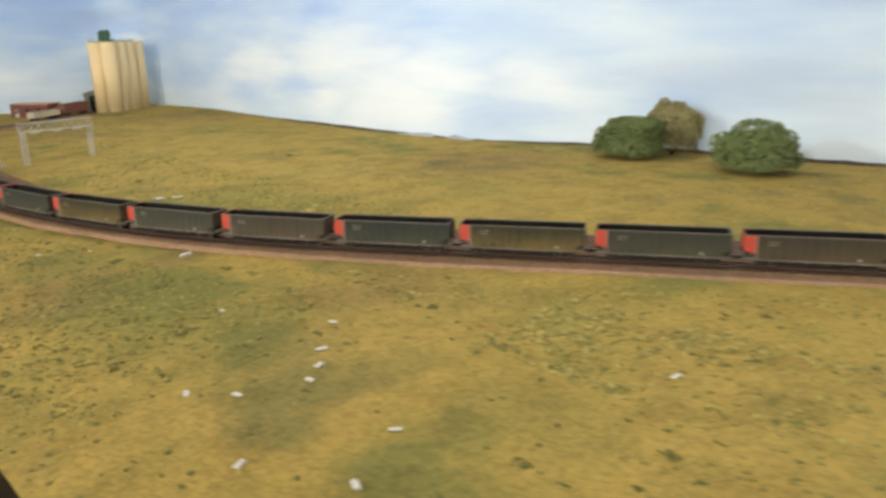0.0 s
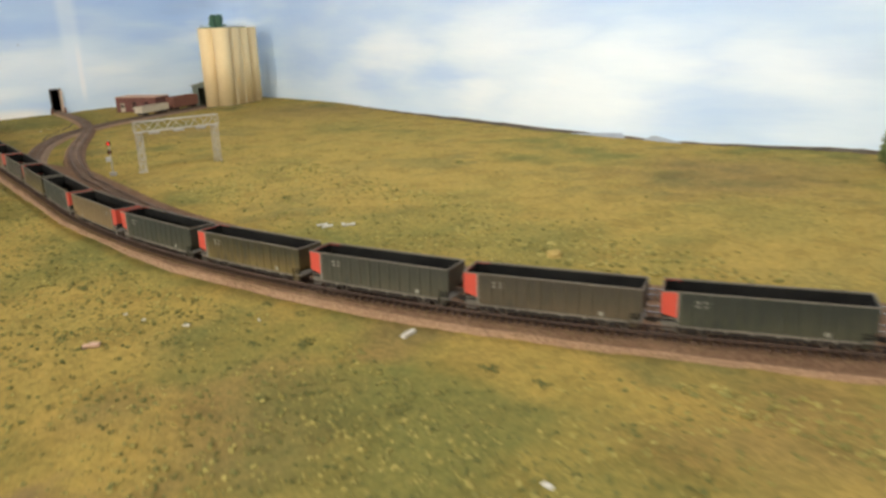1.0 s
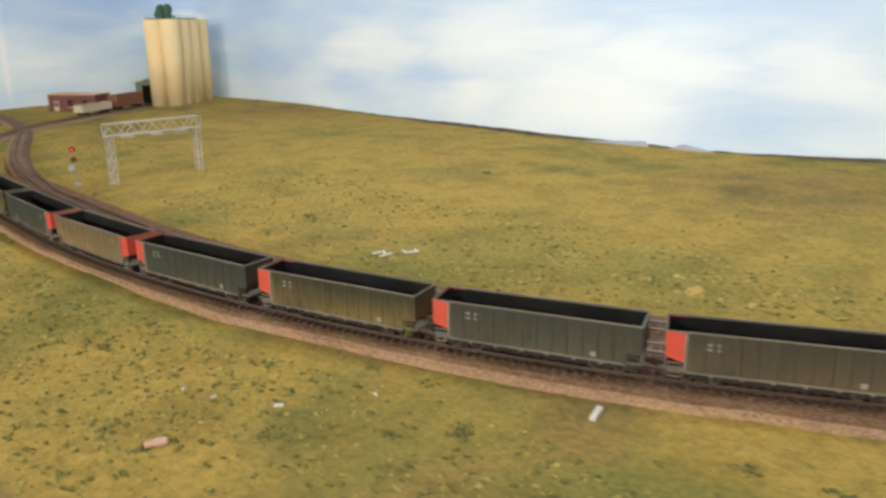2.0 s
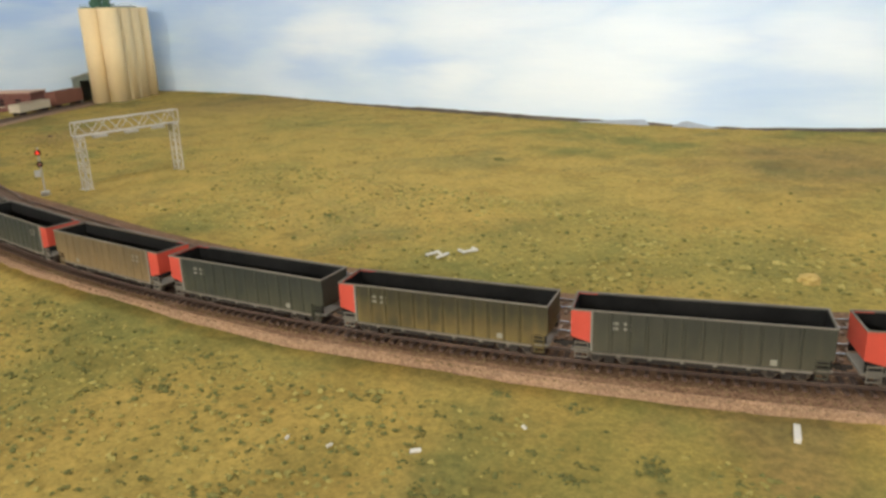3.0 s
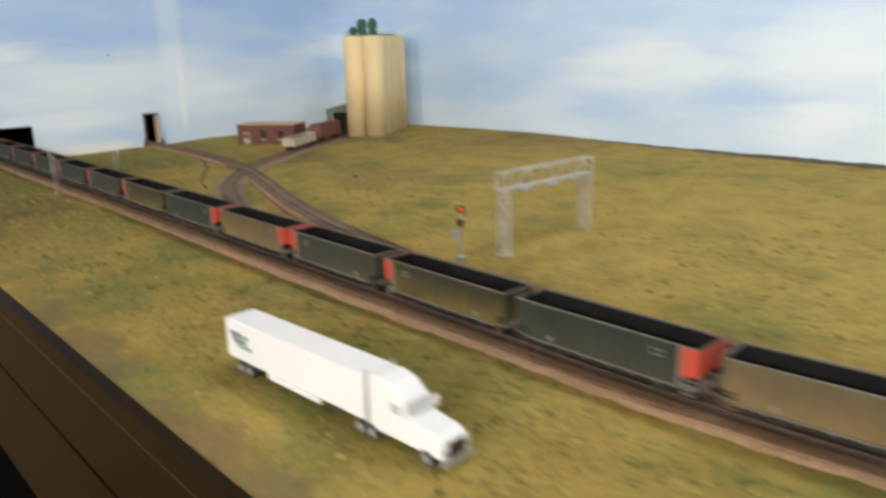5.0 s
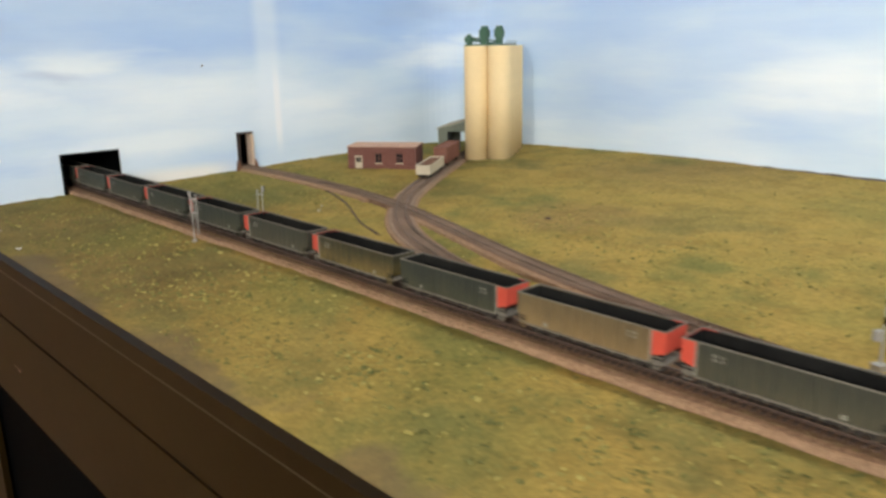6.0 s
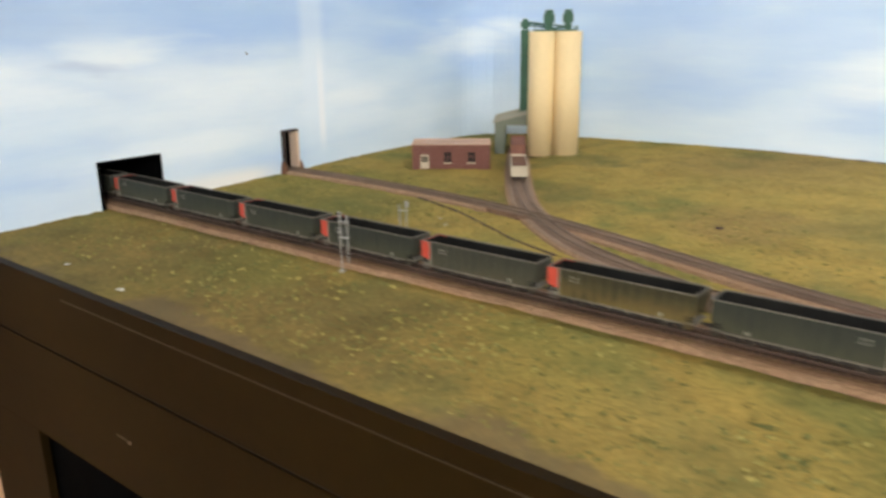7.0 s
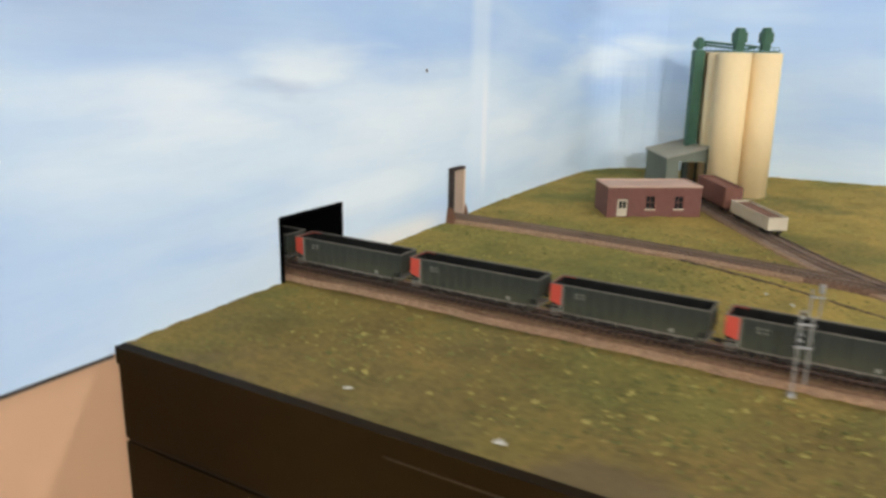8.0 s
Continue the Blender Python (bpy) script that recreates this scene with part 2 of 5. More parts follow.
def car_paint(name, top, low, grime, rough=0.62):
    """Weathered freight-car paint: dust washes that rise unevenly from the sill, and streaks."""
    m, n, l, b = material(name, rough)
    v = coords(n, l)
    s = coords(n, l, (220, 30, 26))
    streak = noise_node(n, l, s, 1.0, 4)
    patch = noise_node(n, l, v, 26.0, 4)
    sep = n.new("ShaderNodeSeparateXYZ")
    tc = n.new("ShaderNodeTexCoord")
    l.new(tc.outputs["Object"], sep.inputs[0])
    mr = n.new("ShaderNodeMapRange")
    mr.inputs["From Min"].default_value, mr.inputs["From Max"].default_value = 0.008, 0.036
    mr.inputs["To Min"].default_value, mr.inputs["To Max"].default_value = 0.95, 0.05
    l.new(sep.outputs["Z"], mr.inputs["Value"])
    mul = n.new("ShaderNodeMath")
    mul.operation = "MULTIPLY"
    l.new(mr.outputs["Result"], mul.inputs[0])
    l.new(grey_ramp(n, l, patch, 0.28, 0.58), mul.inputs[1])
    base = blend(n, l, grey_ramp(n, l, streak, 0.42, 0.75), top, grime)
    base = blend(n, l, mul.outputs[0], base, low)

    def calc(how, p, q):
        k = n.new("ShaderNodeMath")
        k.operation = how
        for socket, v in zip(k.inputs, (p, q)):
            if isinstance(v, float):
                socket.default_value = v
            else:
                l.new(v, socket)
        return k.outputs[0]
    # dust gathered beside the ribs, darker rubbed middles of the panels
    u = calc("FRACT", calc("DIVIDE", calc("ADD", sep.outputs["X"], 0.5575), 0.0122), 0.0)
    side = grey_ramp(n, l, calc("ABSOLUTE", calc("SUBTRACT", u, 0.5), 0.0), 0.18, 0.46)
    blot = grey_ramp(n, l, noise_node(n, l, coords(n, l, (1, 1, 0.6)), 95.0, 3), 0.34, 0.62)
    tall = grey_ramp(n, l, calc("DIVIDE", calc("SUBTRACT", 0.044, sep.outputs["Z"]), 0.030), 0.0, 0.75)
    dusty = calc("MULTIPLY", calc("MULTIPLY", side, blot), calc("MULTIPLY", tall, 0.62))
    base = blend(n, l, dusty, base, low)
    l.new(base, b.inputs["Base Color"])
    b.inputs["Specular IOR Level"].default_value = 0.3
    return m


def island_material(name, stops, rough=0.95):
    m, n, l, b = material(name, rough)
    g = n.new("ShaderNodeNewGeometry")
    base = ramp(n, l, g.outputs["Random Per Island"], stops)
    fine = noise_node(n, l, coords(n, l), 500.0, 3)
    base = blend(n, l, 0.3, base, ramp(n, l, fine, [(0.3, (0.06, 0.07, 0.02)), (0.7, (0.30, 0.27, 0.08))]))
    l.new(base, b.inputs["Base Color"])
    b.inputs["Specular IOR Level"].default_value = 0.1
    return m


def brick_material(name, colour, mortar, scale):
    m, n, l, b = material(name, 0.85)
    t = n.new("ShaderNodeTexBrick")
    t.inputs["Scale"].default_value = scale
    t.inputs["Color1"].default_value = (*colour, 1)
    t.inputs["Color2"].default_value = (*(c * 0.75 for c in colour), 1)
    t.inputs["Mortar"].default_value = (*mortar, 1)
    t.inputs["Mortar Size"].default_value = 0.03
    l.new(coords(n, l, (1, 1, 1), turn=(radians(90), 0, 0)), t.inputs["Vector"])
    l.new(t.outputs["Color"], b.inputs["Base Color"])
    return m


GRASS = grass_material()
BALLAST = ballast_material("brown_ballast", (0.158, 0.088, 0.051), (0.250, 0.150, 0.088))
BALLAST_SIDE = ballast_material("lighter_brown_ballast", (0.170, 0.098, 0.062), (0.275, 0.168, 0.108))
BALLAST_GREY = ballast_material("dull_brown_ballast", (0.270, 0.185, 0.125), (0.375, 0.265, 0.185))
EDGE = ballast_material("roadbed_edge", (0.30, 0.185, 0.110), (0.43, 0.275, 0.165))
TIE_PALE = plain("dusty_tie_plastic", (0.250, 0.170, 0.118), 0.85, vary=0.25)
TIE = plain("tie_plastic", (0.085, 0.052, 0.036), 0.85, vary=0.4)
RAIL = plain("weathered_rail", (0.085, 0.052, 0.036), 0.8, 0.0, vary=0.4)
RAIL_DUSTY = plain("dusty_rail", (0.20, 0.135, 0.092), 0.8, vary=0.3)
RAIL_SHINE = plain("polished_railhead", (0.80, 0.76, 0.70), 0.18, 1.0, vary=0.08)
RAIL_TOP = plain("dull_railhead", (0.26, 0.19, 0.14), 0.55, 0.6, vary=0.3)
SKY = sky_material()
FASCIA = plain("fascia_brown_paint", (0.0185, 0.0105, 0.0026), 0.5, vary=0.35, scale=14, gloss=0.05)
FASCIA_DARK = plain("fascia_seam", (0.008, 0.005, 0.003), 0.7)
FASCIA_HIGHLIGHT = plain("fascia_highlight", (0.040, 0.026, 0.012), 0.5)
FASCIA_SCUFF = plain("rubbed_paint", (0.085, 0.060, 0.036), 0.6, vary=0.5, scale=200)
BEIGE = plain("beige_wall_paint", (0.72, 0.43, 0.25), 0.8, vary=0.07, scale=8, bump=0.08)
ROOM = plain("room_wall_paint", (0.62, 0.55, 0.46), 0.85, vary=0.05, scale=6)
FLOOR = plain("carpet", (0.10, 0.085, 0.07), 0.95, vary=0.3, scale=60)
# near-black; also stands for darkness in the tunnels and under the layout
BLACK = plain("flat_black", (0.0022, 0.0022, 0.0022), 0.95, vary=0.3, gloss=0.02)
STEEL = plain("wheel_steel", (0.11, 0.085, 0.065), 0.5, 0.5)
# darkened further to carry part of the shade beneath the cars
BOGIE = plain("bogie_casting", (0.032, 0.025, 0.019), 0.85)
SILVER = plain("silver_paint", (0.46, 0.44, 0.40), 0.45, 0.35)
GRAVEL = island_material("ballast_stones", [(0.0, (0.105, 0.058, 0.034)), (0.4, (0.180, 0.102, 0.060)), (0.8, (0.245, 0.145, 0.086)), (1.0, (0.37, 0.235, 0.145))])
LATTICE = plain("pale_grey_plastic", (0.50, 0.46, 0.39), 0.6)
RED = plain("fading_red_orange_paint", (0.54, 0.074, 0.044), 0.6, vary=0.18, scale=120)
RIM = plain("dusty_grey_rim", (0.195, 0.172, 0.135), 0.7, vary=0.35)
PALE = plain("stencil_white", (0.27, 0.26, 0.21), 0.7, vary=0.3)
LINER = plain("coal_black_liner", (0.0170, 0.0160, 0.0145), 0.9, vary=0.6, gloss=0.1)
CONCRETE = plain("cream_concrete", (0.86, 0.66, 0.36), 0.8, vary=0.08, scale=30, bump=0.1)
GREEN = plain("machinery_green", (0.060, 0.140, 0.085), 0.6, vary=0.3)
SHED_GREY = plain("grey_green_sheet_metal", (0.175, 0.190, 0.140), 0.65, vary=0.2)
SHED_ROOF = plain("pale_sheet_roof", (0.36, 0.34, 0.26), 0.6, vary=0.15)
BRICK = brick_material("red_brick", (0.165, 0.052, 0.038), (0.24, 0.12, 0.09), 90.0)
ROOF_PINK = plain("dusty_flat_roof", (0.60, 0.40, 0.29), 0.85, vary=0.12)
# narrow opening's plaster: shaded sides painted dark, the lit jamb paler
PORTAL_DARK = plain("shaded_plaster", (0.050, 0.034, 0.027), 0.9, vary=0.4)
JAMB = plain("bare_cream_plaster", (0.74, 0.55, 0.40), 0.85, vary=0.15)
WINDOW_DARK = plain("dark_window", (0.02, 0.02, 0.02), 0.2)
WHITE = plain("white_plastic", (0.92, 0.90, 0.87), 0.25, vary=0.05)
TRUCK_GLASS = plain("pale_glazing", (0.55, 0.54, 0.52), 0.15, vary=0.1)
TYRE_GREY = plain("dusty_rubber", (0.10, 0.095, 0.085), 0.85)
CREAM = plain("cream_car_paint", (0.62, 0.53, 0.38), 0.7, vary=0.2)
BOXRED = plain("oxide_red_paint", (0.25, 0.105, 0.070), 0.75, vary=0.3)
SCRAP = plain("white_scrap", (0.66, 0.63, 0.55), 0.7, vary=0.12)
BLUE = plain("print_blue", (0.22, 0.24, 0.34), 0.6)
LIME = plain("print_green", (0.34, 0.48, 0.30), 0.6)
EARTH = plain("bare_brown_plaster", (0.22, 0.105, 0.060), 0.95, vary=0.4)
STONE = plain("yellow_foam_rock", (0.48, 0.34, 0.11), 0.95, vary=0.35, scale=150, bump=0.6)
TUFTS = island_material("clump_foam", [(0.0, (0.110, 0.115, 0.040)), (0.18, (0.150, 0.150, 0.050)), (0.40, (0.22, 0.195, 0.062)),
                                       (0.65, (0.33, 0.275, 0.080)), (1.0, (0.52, 0.42, 0.13))])
YELLOW_TUFTS = island_material("yellow_clump_foam", [(0.0, (0.19, 0.17, 0.055)), (0.25, (0.26, 0.22, 0.068)), (0.5, (0.36, 0.29, 0.085)), (0.75, (0.44, 0.35, 0.105)), (1.0, (0.56, 0.45, 0.15))])
BUSH = island_material("bush_foliage", [(0.0, (0.130, 0.185, 0.072)), (0.5, (0.165, 0.225, 0.090)), (1.0, (0.205, 0.265, 0.112))])
BUSH_TAN = island_material("dry_foliage", [(0.0, (0.25, 0.22, 0.100)), (0.5, (0.38, 0.33, 0.160)), (1.0, (0.52, 0.45, 0.25))])
DARK_TUFTS = island_material("dark_green_foam", [(0.0, (0.075, 0.080, 0.028)), (0.6, (0.120, 0.118, 0.040)), (1.0, (0.19, 0.17, 0.056))])
FAR_HILL = plain("hazy_blue_grey_paint", (0.42, 0.48, 0.56), 0.8, vary=0.35, scale=60)
HILL = plain("painted_far_hills", (0.145, 0.120, 0.095), 0.8, vary=0.45, scale=40)
m_, n_, l_, RED_GLOW = material("red_lens", 0.3)
RED_GLOW.inputs["Base Color"].default_value = (0.6, 0.02, 0.01, 1)
RED_GLOW.inputs["Emission Color"].default_value = (1.0, 0.06, 0.03, 1)
RED_GLOW.inputs["Emission Strength"].default_value = 0.9
RED_LENS = m_
m_, n_, l_, b_ = material("lamp_diffuser", 0.5)
b_.inputs["Emission Color"].default_value = (0.93, 0.96, 1.0, 1)
b_.inputs["Emission Strength"].default_value = 3.0
DIFFUSER = m_
PAINTS = {
    "dark": (car_paint("dark_green_grey_paint", (0.026, 0.031, 0.024), (0.07, 0.066, 0.038), (0.038, 0.041, 0.031)),
             "dark green-grey weathered coal gondola on the main track"),
    "tan": (car_paint("dusty_tan_paint", (0.135, 0.098, 0.048), (0.25, 0.165, 0.07), (0.095, 0.07, 0.036)),
            "dusty tan weathered coal gondola on the main track"),
    "olive": (car_paint("grimy_olive_paint", (0.03, 0.029, 0.016), (0.19, 0.135, 0.042), (0.052, 0.043, 0.017)),
              "olive-brown grimy coal gondola on the main track"),
    "grey": (car_paint("dusty_grey_paint", (0.038, 0.039, 0.028), (0.085, 0.076, 0.046), (0.050, 0.049, 0.034)),
             "dusty grey coal gondola on the main track"),
    "brown": (car_paint("dull_brown_paint", (0.048, 0.041, 0.027), (0.11, 0.082, 0.044), (0.062, 0.051, 0.034)),
              "dull brown coal gondola on the main track"),
}


# ---------------------------------------------------------------- mesh helpers
def box(bm, x0, x1, y0, y1, z0, z1, m=None):
    vs = [bm.verts.new(p) for p in ((x0, y0, z0), (x1, y0, z0), (x1, y1, z0), (x0, y1, z0),
                                    (x0, y0, z1), (x1, y0, z1), (x1, y1, z1), (x0, y1, z1))]
    for f in ((0, 3, 2, 1), (4, 5, 6, 7), (0, 1, 5, 4), (1, 2, 6, 5), (2, 3, 7, 6), (3, 0, 4, 7)):
        bm.faces.new([vs[i] for i in f])
    if m is not None:
        bmesh.ops.transform(bm, matrix=m, verts=vs)
    return vs


def tube(bm, r, z0, z1, m=None, n=20, r2=None):
    r2 = r if r2 is None else r2
    lo = [bm.verts.new((r * math.cos(2 * math.pi * i / n), r * math.sin(2 * math.pi * i / n), z0)) for i in range(n)]
    hi = [bm.verts.new((r2 * math.cos(2 * math.pi * i / n), r2 * math.sin(2 * math.pi * i / n), z1)) for i in range(n)]
    for i in range(n):
        bm.faces.new((lo[i], lo[(i + 1) % n], hi[(i + 1) % n], hi[i]))
    bm.faces.new(lo[::-1])
    bm.faces.new(hi)
    if m is not None:
        bmesh.ops.transform(bm, matrix=m, verts=lo + hi)


def bar(bm, a, b, r, n=6):
    a, b = Vector(a), Vector(b)
    q = (b - a).to_track_quat("Z", "Y").to_matrix().to_4x4()
    tube(bm, r, 0, (b - a).length, Matrix.Translation(a) @ q, n)


def soften(bm, width, segments=1):
    bmesh.ops.bevel(bm, geom=list(bm.edges), offset=width, segments=segments, affect="EDGES", clamp_overlap=True)


def mesh_of(name, bm, mat, smooth=False):
    me = bpy.data.meshes.new(name)
    bmesh.ops.recalc_face_normals(bm, faces=list(bm.faces))
    bm.to_mesh(me)
    bm.free()
    me.materials.append(mat)
    if smooth:
        for p in me.polygons:
            p.use_smooth = len(p.vertices) == 4
    return me


def part(name, bm, mat, parent=None, label="", smooth=False):
    ob = new(name, mesh_of(name, bm, mat, smooth) if isinstance(bm, bmesh.types.BMesh) else bm)
    if parent is not None:
        ob.parent = parent
    return tagged(ob, label)


def thing(name, label, category, m=None, group="", kind=""):
    e = new(name)
    e.empty_display_size = 0.02
    if m is not None:
        e.matrix_basis = m
    return tagged(e, label, category, group, kind)


def boxes(*rows):
    bm = bmesh.new()
    for r in rows:
        box(bm, *r)
    return bm


# ---------------------------------------------------------------- plan
ARC_X, ARC_R, ARC_END, TRACK_Y = -0.60, 1.88, radians(32), 0.492


def main_point(s, off=0.0):
    """Place and heading on the main track at the distance s from the start of its curve; off: to the far side."""
    if s <= 0:
        x, y, a = ARC_X + s, TRACK_Y, 0.0
    elif s < ARC_R * ARC_END:
        a = s / ARC_R
        x, y = ARC_X + ARC_R * math.sin(a), TRACK_Y + ARC_R * (1 - math.cos(a))
    else:
        a, d = ARC_END, s - ARC_R * ARC_END
        x = ARC_X + ARC_R * math.sin(a) + d * math.cos(a)
        y = TRACK_Y + ARC_R * (1 - math.cos(a)) + d * math.sin(a)
    return x - off * math.sin(a), y + off * math.cos(a), a


def spline(points, step=0.01):
    """Catmull-Rom curve through points, in even short steps."""
    p = [np.array(q, float) for q in points]
    p = [2 * p[0] - p[1]] + p + [2 * p[-1] - p[-2]]
    out = []
    for i in range(1, len(p) - 2):
        n = max(2, int(np.linalg.norm(p[i + 1] - p[i]) / step))
        for k in range(n):
            t = k / n
            out.append(0.5 * ((2 * p[i]) + (p[i + 1] - p[i - 1]) * t + (2 * p[i - 1] - 5 * p[i] + 4 * p[i + 1] - p[i + 2]) * t * t
                              + (3 * p[i] - p[i - 1] - 3 * p[i + 1] + p[i + 2]) * t ** 3))
    out.append(p[-2])
    return np.array(out)


MAIN = np.array([main_point(s)[:2] for s in np.arange(-2.25, 2.75, 0.01)])
PASSING = np.array([main_point(s, 0.05)[:2] for s in np.arange(2.75, -0.50, -0.01)])
SIDING = np.array([main_point(s, 0.10)[:2] for s in np.arange(2.75, -0.3, -0.01)])
ELEVATOR = spline([(-1.16, 0.548), (-1.3, 0.57), (-1.4, 0.597), (-1.5, 0.628), (-1.6, 0.668), (-1.68, 0.708), (-1.75, 0.755), (-1.82, 0.815), (-1.9, 0.895), (-1.97, 0.985), (-2.04, 1.085), (-2.13, 1.22), (-2.21, 1.345), (-2.3, 1.49)])
TOWER = spline([(-0.92, 0.598), (-1.06, 0.617), (-1.2, 0.642), (-1.32, 0.670), (-1.45, 0.707), (-1.64, 0.771), (-1.78, 0.816), (-1.9, 0.846), (-2.05, 0.872), (-2.3, 0.893), (-2.62, 0.897)])
PASSING = np.vstack([PASSING, ELEVATOR])
SIDING = np.vstack([SIDING, TOWER])
ALL_TRACK = np.vstack([MAIN[::3], PASSING[::3], SIDING[::3]])

WALL_X = [-2.6, -2.2, -1.7, -1.28, -0.7, -0.38, -0.23, 0.05, 0.37, 0.6, 0.75, 2.5]
WALL_Z = [-0.004, 0.002, 0.004, -0.003, -0.010, -0.006, -0.007, -0.009, -0.016, -0.022, -0.025, -0.028]


def ground_z(x, y):
    """Height of the scenery over the railhead; arrays."""
    zb = np.interp(x, WALL_X, WALL_Z)
    zf = np.interp(y, [0.2, 0.45, 0.7, 1.1, 1.4], [-0.021, -0.0155, -0.013, -0.007, -0.003])
    w = np.clip((y - back_y(x) + 0.27) / 0.27, 0, 1) ** 1.6
    z = zf * (1 - w) + zb * w
    z += 0.0025 * np.sin(5.1 * x + 1.3) * np.cos(6.3 * y + 0.4 * x) * np.clip((y - 0.2) / 0.15, 0, 1)
    d = np.full(np.shape(x), 9.0)
    for px, py in ALL_TRACK:
        d = np.minimum(d, np.hypot(x - px, y - py))
    k = np.clip((d - 0.03) / 0.06, 0, 1)
    return np.minimum(z, -0.012) * (1 - k) + z * k


def heights(pts):
    a = np.array(pts, float)
    return ground_z(a[:, 0], a[:, 1])


# ---------------------------------------------------------------- scenery sheet
def build_ground():
    xs = np.arange(LEFT - 0.002, 2.45, 0.0125)
    X, V = np.meshgrid(xs, np.linspace(0, 1, 126))
    near = FRONT + 0.004 + bow(X)
    Y = near + (back_y(X) - near) * V
    Z = ground_z(X, Y)
    rnd = np.random.default_rng(3)
    Z = Z + rnd.normal(0, 0.0006, Z.shape)
    ny, nx = X.shape
    verts = np.stack([X, Y, Z], -1).reshape(-1, 3).tolist()
    faces = [(j * nx + i, j * nx + i + 1, (j + 1) * nx + i + 1, (j + 1) * nx + i) for j in range(ny - 1) for i in range(nx - 1)]
    me = bpy.data.meshes.new("ground")
    me.from_pydata(verts, [], faces)
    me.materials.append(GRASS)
    for p in me.polygons:
        p.use_smooth = True
    tagged(new("ground", me), "olive and ochre scenic grass sheet of a model railway", "ground", kind="structure")


build_ground()


# ---------------------------------------------------------------- fascia, benchwork, backdrop, room
def run(x0, x1, y0, y1, z0, z1):
    """A board that follows the layout's front edge."""
    bm = bmesh.new()
    xs = np.linspace(x0, x1, max(2, int((x1 - x0) / 0.1)))
    rows = [[bm.verts.new((x, y + float(bow(x)), z)) for y, z in ((y0, z0), (y1, z0), (y1, z1), (y0, z1))] for x in xs]
    for p, q in zip(rows, rows[1:]):
        for k in range(4):
            bm.faces.new((p[k], p[(k + 1) % 4], q[(k + 1) % 4], q[k]))
    bm.faces.new(rows[0])
    bm.faces.new(rows[-1][::-1])
    return bm


def fascia():
    f = thing("fascia", "dark brown painted fascia board along the layout edge", "fascia", kind="structure")
    part("fascia_board", run(LEFT, 2.5, FRONT - 0.006, FRONT + 0.003, -0.128, -0.040), FASCIA, f)
    cap = run(LEFT, 2.5, FRONT - 0.009, FRONT + 0.004, -0.0395, -0.020)
    part("cap_rail", cap, FASCIA, f)
    # the groove's highlight, painted as a thin paler strip
    part("groove_highlight", run(LEFT + 0.35, 2.5, FRONT - 0.0085, FRONT - 0.0065, -0.0425, -0.0405), FASCIA_HIGHLIGHT, f, "painted highlight line below the cap rail")
    part("seam", run(LEFT, 2.5, FRONT - 0.003, FRONT + 0.004, -0.133, -0.1285), FASCIA_DARK, f)
    part("lower_board", run(LEFT, 2.5, FRONT - 0.006, FRONT + 0.006, -0.288, -0.1335), FASCIA, f)
    part("leg_panel", boxes((LEFT, LEFT + 0.20, FRONT - 0.006, FRONT + 0.006, -1.1, -0.2885)), FASCIA, f)
    screw = bmesh.new()
    tube(screw, 0.0025, 0, 0.0015, pose(-2.060, FRONT - 0.006, -0.211, 90, 0, 0), 12)
    part("screw", screw, RAIL_TOP, f)
    part("scuff", boxes((-2.092, -2.066, FRONT - 0.0064, FRONT - 0.0061, -0.2115, -0.2085)), FASCIA_SCUFF, f, "pale rubbed scuff")


fascia()
tagged(part("benchwork", run(LEFT, 2.5, FRONT + 0.008, BACK, -0.075, -0.035), FASCIA_DARK),
       "dark plywood deck under the scenery", "benchwork", kind="structure")


def with_holes(x0, x1, y0, y1, z0, z1, holes):
    """An upright slab in the plane of x with rectangular holes down to z0 (y0, y1, top)."""
    bm = bmesh.new()
    y = y0
    for h0, h1, top in holes:
        box(bm, x0, x1, y, h0, z0, z1)
        box(bm, x0, x1, h0, h1, top, z1)
        box(bm, x0, x1, h0, h1, z0, -0.02)
        y = h1
    box(bm, x0, x1, y, y1, z0, z1)
    return bm


HOLES = [(0.447, 0.572, 0.072), (0.8785, 0.9175, 0.083)]
TOP = 0.80
CORNER = 0.16
sky = with_holes(LEFT - 0.010, LEFT, -1.6, BACK - CORNER, -0.028, TOP, HOLES)
n = 12
for i in range(n):
    a0, a1 = math.pi / 2 * i / n, math.pi / 2 * (i + 1) / n
    cx, cy = LEFT + CORNER, BACK - CORNER
    ring = []
    for r, z in ((CORNER, -0.045), (CORNER + 0.010, -0.045), (CORNER + 0.010, TOP), (CORNER, TOP)):
        ring.append([sky.verts.new((cx - r * math.cos(a), cy + r * math.sin(a), z)) for a in (a0, a1)])
    for k in range(4):
        p, q = ring[k], ring[(k + 1) % 4]
        sky.faces.new((p[0], p[1], q[1], q[0]))
stations = np.concatenate([[LEFT + CORNER], np.arange(-0.6, 1.6, 0.05), [3.2]])
rows = [[sky.verts.new((x, float(back_y(x)) + d, z)) for d, z in ((0, -0.045), (0.010, -0.045), (0.010, TOP), (0, TOP))] for x in stations]
for p, q in zip(rows, rows[1:]):
    for k in range(4):
        sky.faces.new((p[k], p[(k + 1) % 4], q[(k + 1) % 4], q[k]))
bmesh.ops.remove_doubles(sky, verts=list(sky.verts), dist=0.0001)
part_sky = tagged(part("backdrop", sky, SKY), "hand-painted pale blue cloudy sky backdrop board", "backdrop", kind="structure")
